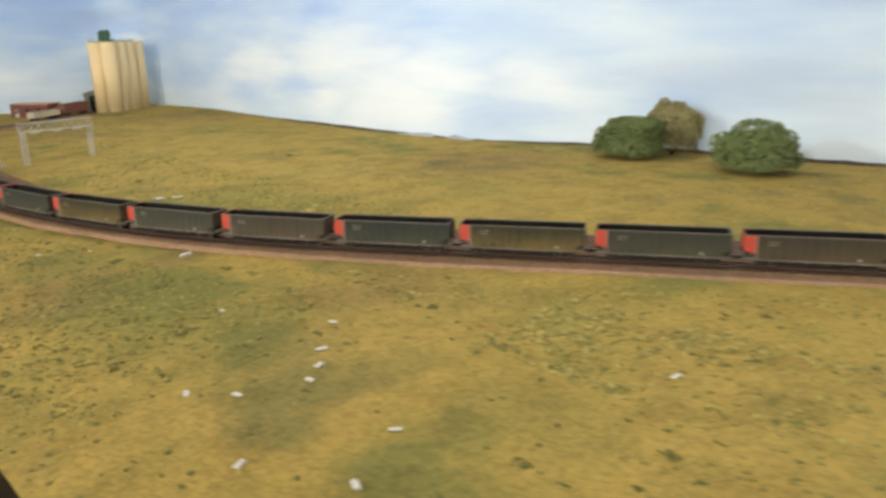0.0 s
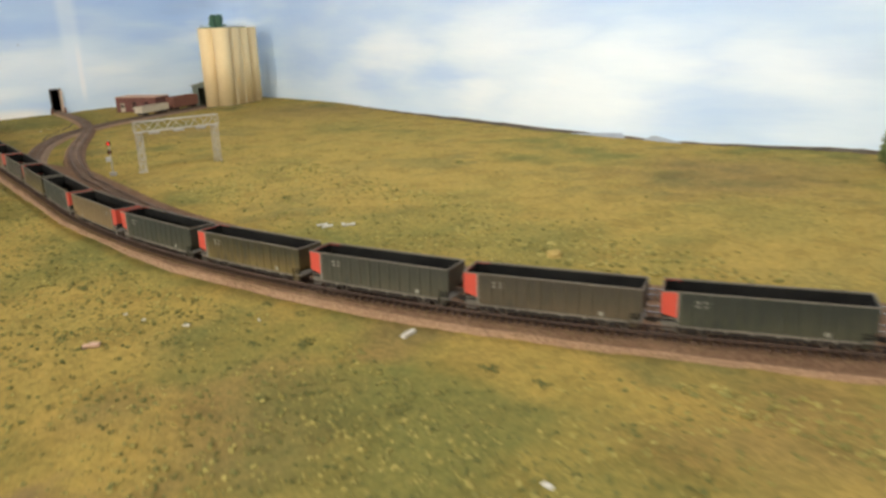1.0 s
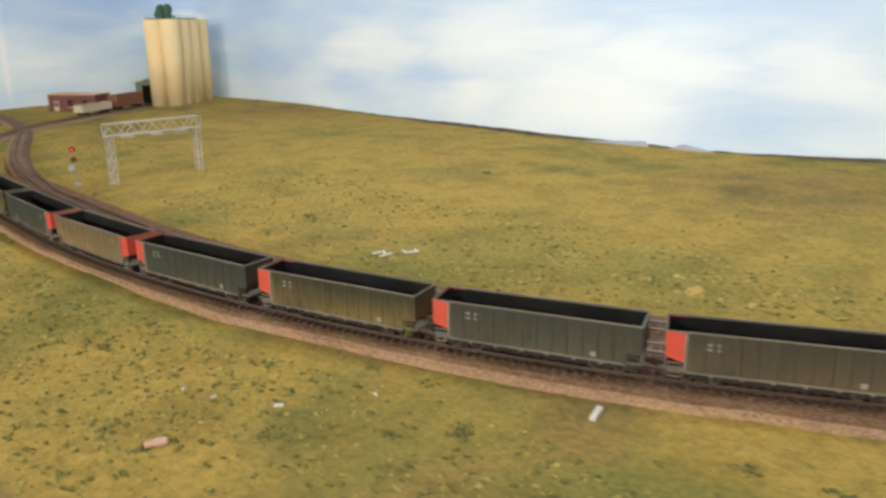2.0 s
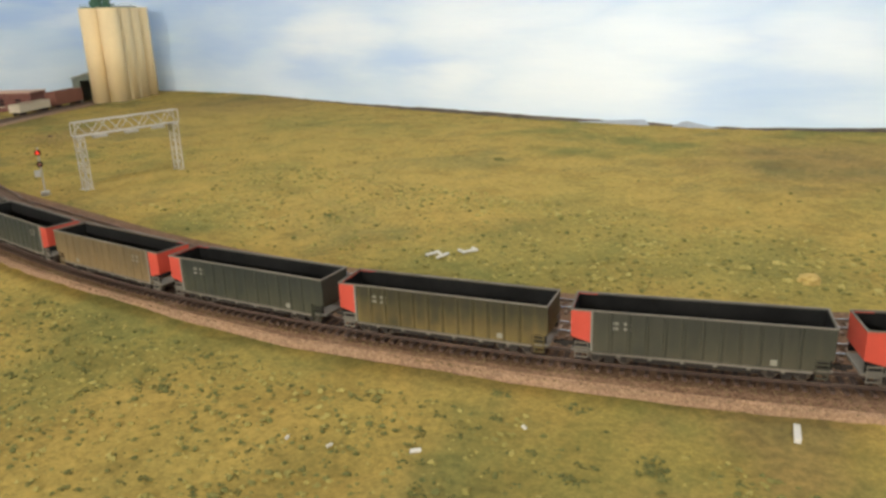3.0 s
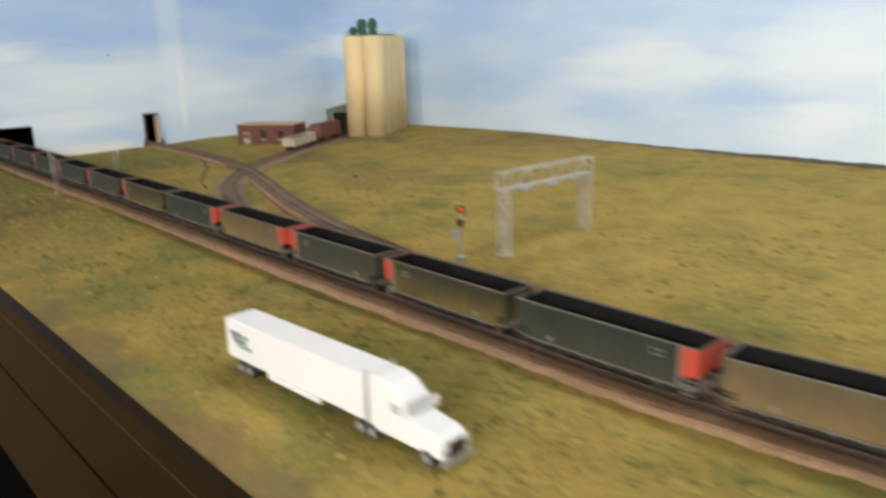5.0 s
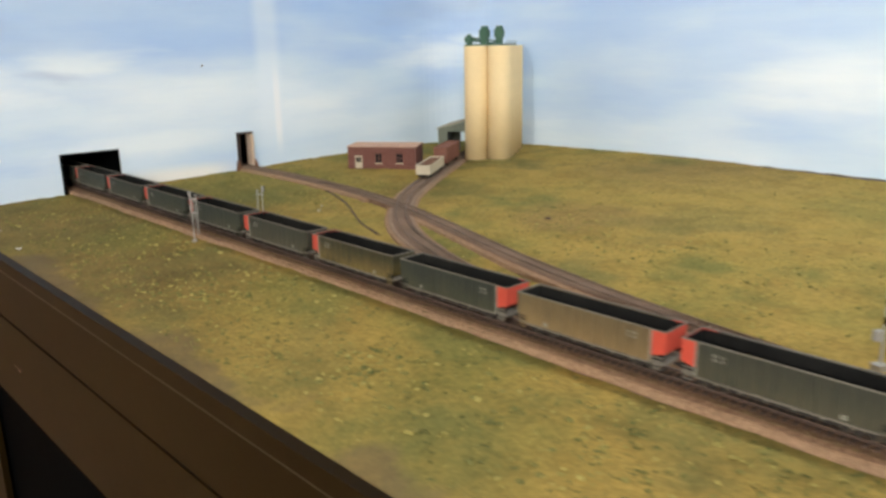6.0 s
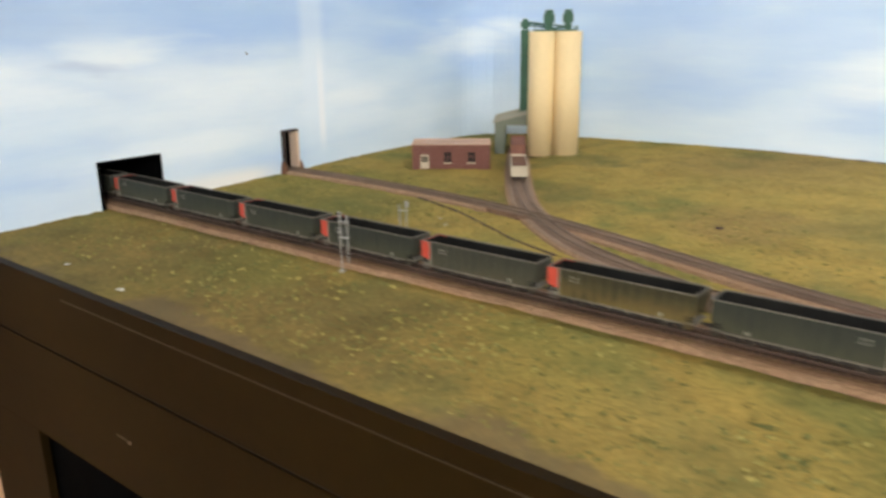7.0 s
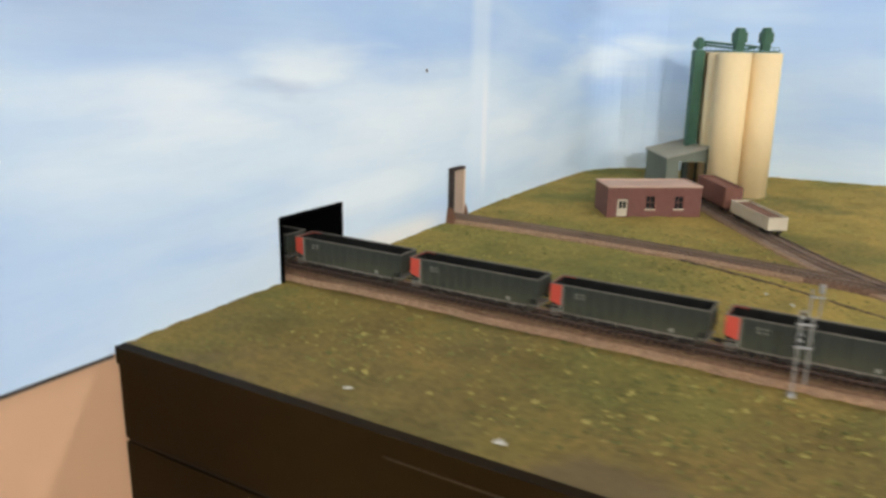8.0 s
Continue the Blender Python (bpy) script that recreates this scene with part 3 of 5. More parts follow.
part("backdrop_edge", boxes((LEFT - 0.009, LEFT + 0.002, -1.6, FRONT - 0.012, -0.0315, -0.0285)), STEEL, part_sky, "dark grey lower edge strip")

tagged(part("wall_west", with_holes(LEFT - 0.14, LEFT - 0.0105, -3.0, NORTH, -1.1, CEILING, HOLES), BEIGE),
       "plain beige painted room wall", "wall", kind="structure")
tagged(part("wall_north", boxes((LEFT - 0.0104, 3.4, NORTH - 0.14, NORTH - 0.02, -1.1, CEILING)), BEIGE), "plain beige room wall", "wall", kind="structure")
tagged(part("wall_east", boxes((3.4, 3.5, -3.0, NORTH, -1.1, CEILING)), ROOM), "plain room wall", "wall", kind="structure")
tagged(part("wall_south", boxes((LEFT - 0.14, 3.5, -3.1, -3.0, -1.1, CEILING)), ROOM), "plain room wall", "wall", kind="structure")
tagged(part("floor", boxes((LEFT - 0.14, 3.5, -3.1, NORTH, -1.2, -1.1)), FLOOR), "dark carpeted floor", "floor", kind="structure")
tagged(part("ceiling", boxes((LEFT - 0.14, 3.5, -3.1, NORTH, CEILING, CEILING + 0.1)), ROOM), "plain pale ceiling", "ceiling", kind="structure")


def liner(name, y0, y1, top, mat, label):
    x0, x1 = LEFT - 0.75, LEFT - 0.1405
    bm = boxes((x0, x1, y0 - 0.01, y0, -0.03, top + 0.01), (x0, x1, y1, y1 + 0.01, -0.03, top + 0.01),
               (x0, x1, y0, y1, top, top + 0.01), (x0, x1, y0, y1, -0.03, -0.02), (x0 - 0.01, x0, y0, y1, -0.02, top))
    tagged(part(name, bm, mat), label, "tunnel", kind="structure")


# near-black linings: the tunnels' darkness is put into the colour
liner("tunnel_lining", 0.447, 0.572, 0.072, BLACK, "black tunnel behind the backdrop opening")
liner("tunnel_lining", 0.8785, 0.9175, 0.083, BLACK, "tunnel behind the narrow backdrop opening, its darkness painted black")


def portal_sleeve(y0, y1, top, mat, label, proud=0.003, deep=0.1395):
    """Thin lining of the opening through the wall."""
    x0, x1 = LEFT - deep, LEFT + proud
    bm = boxes((x0, x1, y0 - 0.002, y0 + 0.0025, -0.019, top + 0.002), (x0, x1, y1 - 0.0025, y1 + 0.002, -0.019, top + 0.002),
               (x0, x1, y0 + 0.0025, y1 - 0.0025, top - 0.0025, top + 0.002))
    tagged(part("portal", bm, mat), label, "tunnel portal", kind="structure")


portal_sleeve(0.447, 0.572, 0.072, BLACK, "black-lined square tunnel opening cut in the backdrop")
portal_sleeve(0.8785, 0.9175, 0.083, BLACK, "lining deep inside the narrow opening, painted black as tunnel shade", -0.0185)
frame_box = boxes((LEFT - 0.018, LEFT + 0.010, 0.8765, 0.8810, -0.019, 0.0850), (LEFT - 0.018, LEFT + 0.010, 0.8810, 0.9195, 0.0805, 0.0850))
tagged(part("portal", frame_box, PORTAL_DARK), "narrow dark-edged tunnel opening cut in the backdrop", "tunnel portal", kind="structure")
tagged(part("jamb", boxes((LEFT - 0.018, LEFT + 0.010, 0.9140, 0.9195, -0.018, 0.0800)), JAMB), "bare pale pinkish plaster side of the narrow opening", "jamb", kind="structure")
# added sheet: the dark below the layout as a near-black surface
tagged(part("curtain", run(LEFT + 0.15, 2.5, FRONT + 0.012, FRONT + 0.022, -1.1, -0.09), BLACK), "black sheet added for the darkness under the layout", "curtain", kind="structure")
for lx, ly, watts in GLOBES:
    c = thing("pendant_light", "ceiling light on a short stem", "ceiling light", pose(lx, ly, CEILING), "pendant lights")
    bm = bmesh.new()
    tube(bm, 0.012, -0.13, -0.001, None, 12)
    tube(bm, 0.06, -0.012, -0.0005, None, 24)
    part("stem", bm, WHITE, c)
for lx, ly, watts in LAMPS:
    c = thing("ceiling_light", "rectangular white ceiling light fixture", "ceiling light", pose(lx, ly, CEILING), "ceiling lights")
    part("frame", boxes((-0.27, 0.27, -0.10, 0.10, -0.05, -0.001)), WHITE, c)
    part("diffuser", boxes((-0.25, 0.25, -0.08, 0.08, -0.058, -0.051)), DIFFUSER, c)


# ---------------------------------------------------------------- track
def strip(path, profile):
    """Loft of a cross-section, rows of (offset to the far side, z), along a path in plan."""
    t = np.gradient(path, axis=0)
    t /= np.linalg.norm(t, axis=1)[:, None]
    nrm = np.stack([-t[:, 1], t[:, 0]], 1)
    k = 0
    verts, faces = [], []
    for i, (p, q) in enumerate(zip(path, nrm)):
        prof = profile(i) if callable(profile) else profile
        k = len(prof)
        verts += [(p[0] + q[0] * o, p[1] + q[1] * o, z) for o, z in prof]
    for i in range(len(path) - 1):
        for j in range(k - 1):
            faces.append((i * k + j, i * k + j + 1, (i + 1) * k + j + 1, (i + 1) * k + j))
        faces.append((i * k + k - 1, i * k, (i + 1) * k, (i + 1) * k + k - 1))
    faces.append(tuple(range(k)))
    faces.append(tuple(range((len(path) - 1) * k, len(path) * k))[::-1])
    return verts, faces


def strip_part(name, path, profile, mat, parent=None, label="", kind=""):
    v, f = strip(path, profile)
    me = bpy.data.meshes.new(name)
    me.from_pydata(v, [], f)
    bm = bmesh.new()
    bm.from_mesh(me)
    bmesh.ops.recalc_face_normals(bm, faces=list(bm.faces))
    bm.to_mesh(me)
    bm.free()
    me.materials.append(mat)
    ob = new(name, me)
    if parent is not None:
        ob.parent = parent
    return tagged(ob, label, kind=kind)


def front_width(i):
    return float(np.interp(MAIN[i, 0], [-1.2, -0.5, 0.05, 0.4], [0.027, 0.021, 0.027, 0.036]))


def uneven(i):
    x = float(i) * 0.01
    return 0.006 * noise.noise(Vector((x * 4.5, 0.3, 0))) + 0.003 * noise.noise(Vector((x * 21, 7.3, 0)))


def main_bed(i):
    w = front_width(i)
    far = float(np.interp(MAIN[i, 0], [-1.35, -1.0], [0.03, 0.135]))
    j = uneven(i)
    return [(-w - 0.003 + j, -0.019), (-w + j, -0.0085), (-0.024, -0.0048), (far, -0.0048), (far + 0.014 + j, -0.019)]


def edge_prof(i):
    w = front_width(i)
    j = uneven(i)
    return [(-w - 0.0048 + j, -0.0150), (-w - 0.0034 + j, -0.0088), (-w - 0.0012 + j, -0.0072), (-w + 0.0008 + j, -0.0125)]


bed = strip_part("ballast", MAIN, main_bed, BALLAST)
tagged(bed, "brown ballast bed of the main line", "ballast", kind="structure")
strip_part("roadbed_edge", MAIN, edge_prof, EDGE, bed, "pale pinkish roadbed edge")
side_prof = [(-0.0260, -0.019), (-0.0185, -0.0056), (0.0170, -0.0056), (0.0225, -0.019)]
wide_prof = [(-0.031, -0.019), (-0.022, -0.0064), (0.022, -0.0064), (0.031, -0.019)]
i0 = len(PASSING) - len(ELEVATOR) - 4
j0 = len(SIDING) - len(TOWER) - 4
EDGE_NEAR = [(-0.0320, -0.018), (-0.0280, -0.0090), (-0.0240, -0.0076), (-0.022, -0.012)]
EDGE_FAR = [(-o, z) for o, z in EDGE_NEAR]
bed2 = tagged(strip_part("ballast", PASSING[i0:], wide_prof, BALLAST_GREY), "brown ballast of the elevator track", "ballast", kind="structure")
bed3 = tagged(strip_part("ballast", SIDING[j0:], side_prof, BALLAST_SIDE), "brown ballast of the rear track", "ballast", kind="structure")
for piece in (SIDING[j0 + 20:j0 + 88], SIDING[j0 + 108:]):
    strip_part("roadbed_edge", piece, [(0.0168, -0.012), (0.0195, -0.0048), (0.0245, -0.0080), (0.0272, -0.018)], EDGE, bed3)
strip_part("roadbed_edge", PASSING[i0 + 45:], EDGE_NEAR, EDGE, bed2)
strip_part("roadbed_edge", PASSING[i0 + 45:], EDGE_FAR, EDGE, bed2)
LEFTOVER = spline([(-2.12, 0.855), (-1.99, 0.806), (-1.88, 0.748), (-1.80, 0.705), (-1.71, 0.672)])
strip_part("ballast", LEFTOVER, [(-0.0035, -0.016), (-0.0016, -0.0100), (0.0016, -0.0100), (0.0035, -0.016)], TIE, bed2, "thin line of spilled ballast")

GAUGE = 0.0165


def rails(path, parent, shine, web):
    for side in (-1, 1):
        o = side * (GAUGE / 2 + 0.0006)
        strip_part("rail", path, [(o - 0.0012, -0.0024), (o - 0.0005, -0.0018), (o - 0.0006, -0.0002), (o + 0.0006, -0.0002), (o + 0.0005, -0.0018), (o + 0.0012, -0.0024)], web, parent)
        head = [(o - 0.0005, -0.00015), (o - 0.0005, 0.0), (o + 0.0005, 0.0), (o + 0.0005, -0.00015)]
        for piece, mat, note in ((path[:shine], RAIL_SHINE, "polished railhead"), (path[shine - 1:], RAIL_TOP, "dull railhead")):
            if len(piece) > 2:
                strip_part("railhead", piece, head, mat, parent, note)


tracks = []
for label, path, shine in (("main line track with rusty rails and dark ties", MAIN, 1), ("second track with rusty rails on brown ballast", PASSING, 250),
                           ("rear track with rusty rails on brown ballast", SIDING, 250)):
    tr = thing("track", label, "railway track", kind="structure")
    rails(path, tr, shine, RAIL if path is MAIN else RAIL_DUSTY)
    tracks.append(tr)


# ---------------------------------------------------------------- train
def bogie(parent, x):
    bm = bmesh.new()
    for y in (-0.0125, 0.0125):
        box(bm, x - 0.0125, x + 0.0125, y - 0.0011, y + 0.0011, 0.0060, 0.0082)
        box(bm, x - 0.0035, x + 0.0035, y - 0.0015, y + 0.0015, 0.0028, 0.0062)
        for dx in (-0.0100, 0.0100):
            box(bm, x + dx - 0.0020, x + dx + 0.0020, y - 0.0014, y + 0.0014, 0.0036, 0.0075)
    box(bm, x - 0.0030, x + 0.0030, -0.0125, 0.0125, 0.0045, 0.0088)
    b = part("bogie", bm, BOGIE, parent)
    w = bmesh.new()
    tube(w, 0.0052, -0.0011, 0.0011, pose(0, 0, 0, 90, 0, 0), 18)
    tube(w, 0.0058, -0.0004, 0.0004, pose(0, 0.0014, 0, 90, 0, 0), 18)
    me = mesh_of("wheel", w, STEEL)
    for dx in (-0.0100, 0.0100):
        for y, turn in ((-0.0085, 0), (0.0085, 180)):
            o = part("wheel", me, None, b)
            o.matrix_basis = pose(x + dx, y, 0.0053, 0, 0, turn)


def hopper(kind):
    paint, label = PAINTS[kind]
    car = thing("coal_gondola", label, "railway car", group="coal train")
    L, W, Z0, Z1 = 0.0855, 0.0180, 0.0110, 0.0425
    RX = -0.0705
    for s in (-1, 1):
        y0, y1 = sorted((s * W, s * (W - 0.0009)))
        bm = bmesh.new()
        lo = [(RX, Z0), (0.0735, Z0), (0.0735, 0.0205), (L, 0.0205), (L, Z1), (RX, Z1)]
        f0 = [bm.verts.new((x, y0, z)) for x, z in lo]
        f1 = [bm.verts.new((x, y1, z)) for x, z in lo]
        bm.faces.new(f0)
        bm.faces.new(f1[::-1])
        for q in range(6):
            bm.faces.new((f0[q], f0[(q + 1) % 6], f1[(q + 1) % 6], f1[q]))
        part("side_panel", bm, paint, car)
    part("end_panel", boxes((L - 0.0009, L, -W + 0.0009, W - 0.0009, 0.0205, Z1)), paint, car)
    part("end_bulkhead", boxes((0.0735, 0.0745, -W + 0.0009, W - 0.0009, Z0, 0.0205)), paint, car)
    part("floor_plate", boxes((RX, 0.0735, -W + 0.0009, W - 0.0009, Z0, Z0 + 0.001)), paint, car)
    bm = bmesh.new()
    for s in (-1, 1):
        y0, y1 = sorted((s * W, s * (W - 0.0009)))
        vs = box(bm, -L, RX - 0.0002, y0, y1, 0.0185, Z1)
        for v in vs:
            if v.co.z < 0.02 and v.co.x < -0.08:
                v.co.z = 0.0225
    box(bm, -L, -L + 0.0009, -W + 0.0009, W - 0.0009, 0.0225, Z1)
    part("rotary_end", bm, RED, car, "faded red-orange end panels")
    i = W - 0.0011
    part("liner", boxes((-L + 0.0011, L - 0.0011, -i, -i + 0.0006, 0.0135, Z1 - 0.0006), (-L + 0.0011, L - 0.0011, i - 0.0006, i, 0.0135, Z1 - 0.0006),
                        (-L + 0.0011, -L + 0.0018, -i + 0.0006, i - 0.0006, 0.0235, Z1 - 0.0006), (L - 0.0018, L - 0.0011, -i + 0.0006, i - 0.0006, 0.0215, Z1 - 0.0006),
                        (RX, 0.073, -i + 0.0006, i - 0.0006, 0.0135, 0.0142)), LINER, car, "coal-blackened inside of the empty car")
    bm = bmesh.new()
    for s in (-1, 1):
        y0, y1 = sorted((s * (W + 0.0005), s * (W - 0.0007)))
        box(bm, -L - 0.0004, L + 0.0004, y0, y1, Z1, Z1 + 0.0010)
    for x0 in (-L - 0.0004, L - 0.0008):
        box(bm, x0, x0 + 0.0012, -W + 0.0007, W - 0.0007, Z1, Z1 + 0.0010)
    part("top_rim", bm, RIM, car, "dusty grey top rim")
    for s in (-1, 1):
        y0, y1 = sorted((s * W, s * (W + 0.0012)))
        part("side_sill", boxes((RX, 0.0735, y0, y1, Z0 - 0.0004, Z0 + 0.0011)), RIM, car, "dusty side sill")
        part("corner_post", boxes((RX - 0.0012, RX + 0.0003, y0, y1, Z0 + 0.0012, Z1 - 0.0001)), PALE, car, "pale corner post")
        for k in range(6):
            x = -0.052 + k * 0.0215
            y0, y1 = sorted((s * (W - 0.003), s * (W + 0.0006)))
            part("sill_bracket", boxes((x - 0.0012, x + 0.0012, y0, y1, Z0 - 0.0022, Z0 - 0.0005)), RIM, car)
    rib = bmesh.new()
    for v in box(rib, -0.0014, 0.0014, 0, 0.0007, Z0 + 0.0013, Z1 - 0.0002):
        if v.co.y > 0.0003:
            v.co.x *= 0.45
    rib = mesh_of("side_rib", rib, paint)
    for s in (-1, 1):
        for k in range(11):
            o = part("side_rib", rib, None, car)
            o.matrix_basis = Matrix.Translation((-0.0575 + k * 0.0122, s * W, 0)) @ Matrix.Diagonal((1, s, 1, 1))
    for s in (-1, 1):
        y = s * (W - 0.0002)
        bm = bmesh.new()
        for x in (0.0752, 0.0825):
            bar(bm, (x, y, 0.0065), (x, y, 0.0215), 0.0004)
        for z in (0.0072, 0.0105, 0.0138, 0.0171, 0.0198):
            box(bm, 0.0750, 0.0828, y - 0.0005, y + 0.0005, z - 0.0005, z + 0.0005)
        part("ladder", bm, paint, car)
        bm = bmesh.new()
        for x in (-0.0825, -0.0735):
            bar(bm, (x, y, 0.0068), (x, y, 0.0190), 0.0004)
        for z in (0.0072, 0.0108, 0.0145, 0.0180):
            box(bm, -0.0830, -0.0730, y - 0.0005, y + 0.0005, z - 0.0005, z + 0.0005)
        part("ladder", bm, RIM, car, "dusty end ladder")
    for x0, x1 in ((-L, RX - 0.0002), (0.0747, L)):
        bm = boxes((x0, x1, -W + 0.002, W - 0.002, 0.0108, 0.0122))
        part("end_platform", bm, RIM, car)
    # widened and deepened so its dark bulk fills in shade under the car
    bm = bmesh.new()
    box(bm, -0.045, 0.045, -0.0140, 0.0140, 0.0036, 0.0109)
    soften(bm, 0.0025, 2)
    box(bm, -0.082, 0.082, -0.0035, 0.0035, 0.0075, 0.0107)
    for k in range(5):
        box(bm, -0.04 + k * 0.02 - 0.0008, -0.04 + k * 0.02 + 0.0008, -0.0165, 0.0165, 0.0085, 0.0108)
    part("underframe", bm, BOGIE, car)
    for x, s in ((-L, -1), (L, 1)):
        bm = bmesh.new()
        x0, x1 = sorted((x, x + s * 0.0045))
        box(bm, x0, x1, -0.0012, 0.0012, 0.0078, 0.0102)
        x0, x1 = sorted((x + s * 0.0043, x + s * 0.0076))
        box(bm, x0, x1, -0.0022 + 0.001 * s, 0.0012 + 0.001 * s, 0.0070, 0.0108)
        part("coupler", bm, BOGIE, car)
    for x in (-0.0585, 0.0585):
        bogie(car, x)
    bm = bmesh.new()
    for k in range(12):
        a, b = 2 * math.pi * k / 12, 2 * math.pi * (k + 1) / 12
        bar(bm, (L + 0.002, 0.007 + 0.0032 * math.cos(a), 0.0255 + 0.0032 * math.sin(a)),
            (L + 0.002, 0.007 + 0.0032 * math.cos(b), 0.0255 + 0.0032 * math.sin(b)), 0.0004, 5)
    for k in range(3):
        a = math.pi * k / 3
        bar(bm, (L + 0.002, 0.007 - 0.003 * math.cos(a), 0.0255 - 0.003 * math.sin(a)), (L + 0.002, 0.007 + 0.003 * math.cos(a), 0.0255 + 0.003 * math.sin(a)), 0.0003, 5)
    bar(bm, (L, 0.007, 0.0255), (L + 0.002, 0.007, 0.0255), 0.0008, 6)
    part("brake_wheel", bm, STEEL, car)
    for s in (-1, 1):
        y0, y1 = sorted((s * (W + 0.0001), s * (W + 0.0003)))
        for x0, x1 in ((-0.0578, -0.0556), (-0.0550, -0.0526), (-0.0490, -0.0468), (-0.0462, -0.0440)):
            for z0, z1 in ((0.0338, 0.0360), (0.0300, 0.0320)):
                part("stencil", boxes((x0, x1, y0, y1, z0, z1)), PALE, car, "faded pale stencil block")
        part("data_plate", boxes((0.0468, 0.0515, y0, y1, 0.0138, 0.0178)), PALE, car, "small pale data panel")
    return car


PITCH, S_OLIVE = 0.186, 0.5655
ORDER = {-2: ("tan", 1), -3: ("dark", 1), -4: ("olive", 0), -5: ("grey", 0), -6: ("tan", 1), -7: ("dark", 1), -8: ("olive", 0), -9: ("grey", 0),
         -1: ("dark", 0), 0: ("olive", 0), 1: ("grey", 0), 2: ("brown", 0), 3: ("dark", 0), 4: ("olive", 0), 5: ("grey", 0), 6: ("brown", 0), 7: ("dark", 0), 8: ("grey", 0)}
built = {}
for k in range(-15, 9):
    kind, flip = ORDER.get(k, ("dark", 0))
    s = S_OLIVE + k * PITCH
    xa, ya, _ = main_point(s - 0.0585)
    xb, yb, _ = main_point(s + 0.0585)
    m = pose((xa + xb) / 2, (ya + yb) / 2, 0.0001, 0, 0, math.degrees(math.atan2(yb - ya, xb - xa)) + 180 * flip)
    if kind in built:
        copy_thing(built[kind], m)
    else:
        built[kind] = hopper(kind)
        built[kind].matrix_basis = m


# ---------------------------------------------------------------- grain elevator and its cars
E1 = radians(32)
C00 = Vector((-2.176, 1.391, 0))
e1 = Vector((math.cos(E1), math.sin(E1), 0))
e2 = Vector((-math.sin(E1), math.cos(E1), 0))
STEP, SILO_R, SILO_Z, SILO_TOP = 0.0622, 0.0319, -0.006, 0.2910


def elevator():
    t = thing("grain_elevator", "cream concrete grain elevator with green machinery on top", "grain elevator",
              pose(C00.x, C00.y, SILO_Z, 0, 0, 32))
    h = SILO_TOP - SILO_Z
    bm = bmesh.new()
    tube(bm, SILO_R, 0, h, None, 36)
    me = mesh_of("silo", bm, CONCRETE, True)
    for i in range(2):
        for j in range(3 + i):
            o = part("silo", me, None, t)
            o.location = (i * STEP, j * STEP, 0)
    part("infill_wall", boxes((0.004, STEP - 0.004, 0.0, 2.4 * STEP, 0, h - 0.002), (-0.0245, STEP + 0.0245, 0.026, 2 * STEP - 0.026, 0, h - 0.003)), CONCRETE, t)
    part("roof_slab", boxes((-0.02, STEP + 0.02, -0.016, 2 * STEP + 0.02, h + 0.0005, h + 0.004)), GREEN, t, "green roof deck")
    # elevator leg and the heads on the roof
    leg = boxes((-0.0520, -0.0310, 0.088, 0.112, 0.066, h + 0.004))
    part("elevator_leg", leg, GREEN, t, "tall dark green elevator leg")
    head = bmesh.new()
    box(head, -0.053, -0.030, 0.088, 0.112, h + 0.0045, h + 0.028)
    soften(head, 0.005, 2)
    tube(head, 0.006, h + 0.012, h + 0.030, pose(-0.0415, 0.100, 0), 10)
    part("leg_head", head, GREEN, t)
    for x, y, r in ((0.016, 0.03, 0.0130), (0.060, 0.004, 0.0120)):
        bm = bmesh.new()
        box(bm, x - r, x + r, y - r, y + r, h + 0.016, h + 0.044)
        soften(bm, 0.004, 2)
        box(bm, x - r * 0.7, x + r * 0.7, y - r * 0.6, y + r * 0.6, h + 0.0045, h + 0.017)
        tube(bm, r * 0.75, h + 0.043, h + 0.049, pose(x, y, 0), 12)
        part("distributor_head", bm, GREEN, t)
    bm = bmesh.new()
    for a, b, r in (((-0.0415, 0.10, h + 0.022), (0.016, 0.032, h + 0.014), 0.0028), ((-0.0415, 0.10, h + 0.016), (0.03, 0.05, h + 0.006), 0.0022),
                    ((0.016, 0.03, h + 0.016), (0.055, 0.006, h + 0.010), 0.0022), ((0.02, 0.05, h + 0.005), (0.06, 0.05, h + 0.010), 0.0022)):
        bar(bm, a, b, r, 8)
    part("spout_pipes", bm, GREEN, t)
    bm = bmesh.new()
    for x0 in (-0.02, STEP + 0.02):
        for y in np.linspace(-0.014, 2 * STEP + 0.018, 7):
            bar(bm, (x0, y, h + 0.004), (x0, y, h + 0.011), 0.0005, 5)
        bar(bm, (x0, -0.014, h + 0.011), (x0, 2 * STEP + 0.018, h + 0.011), 0.0005, 5)
    part("railing", bm, GREEN, t)


elevator()


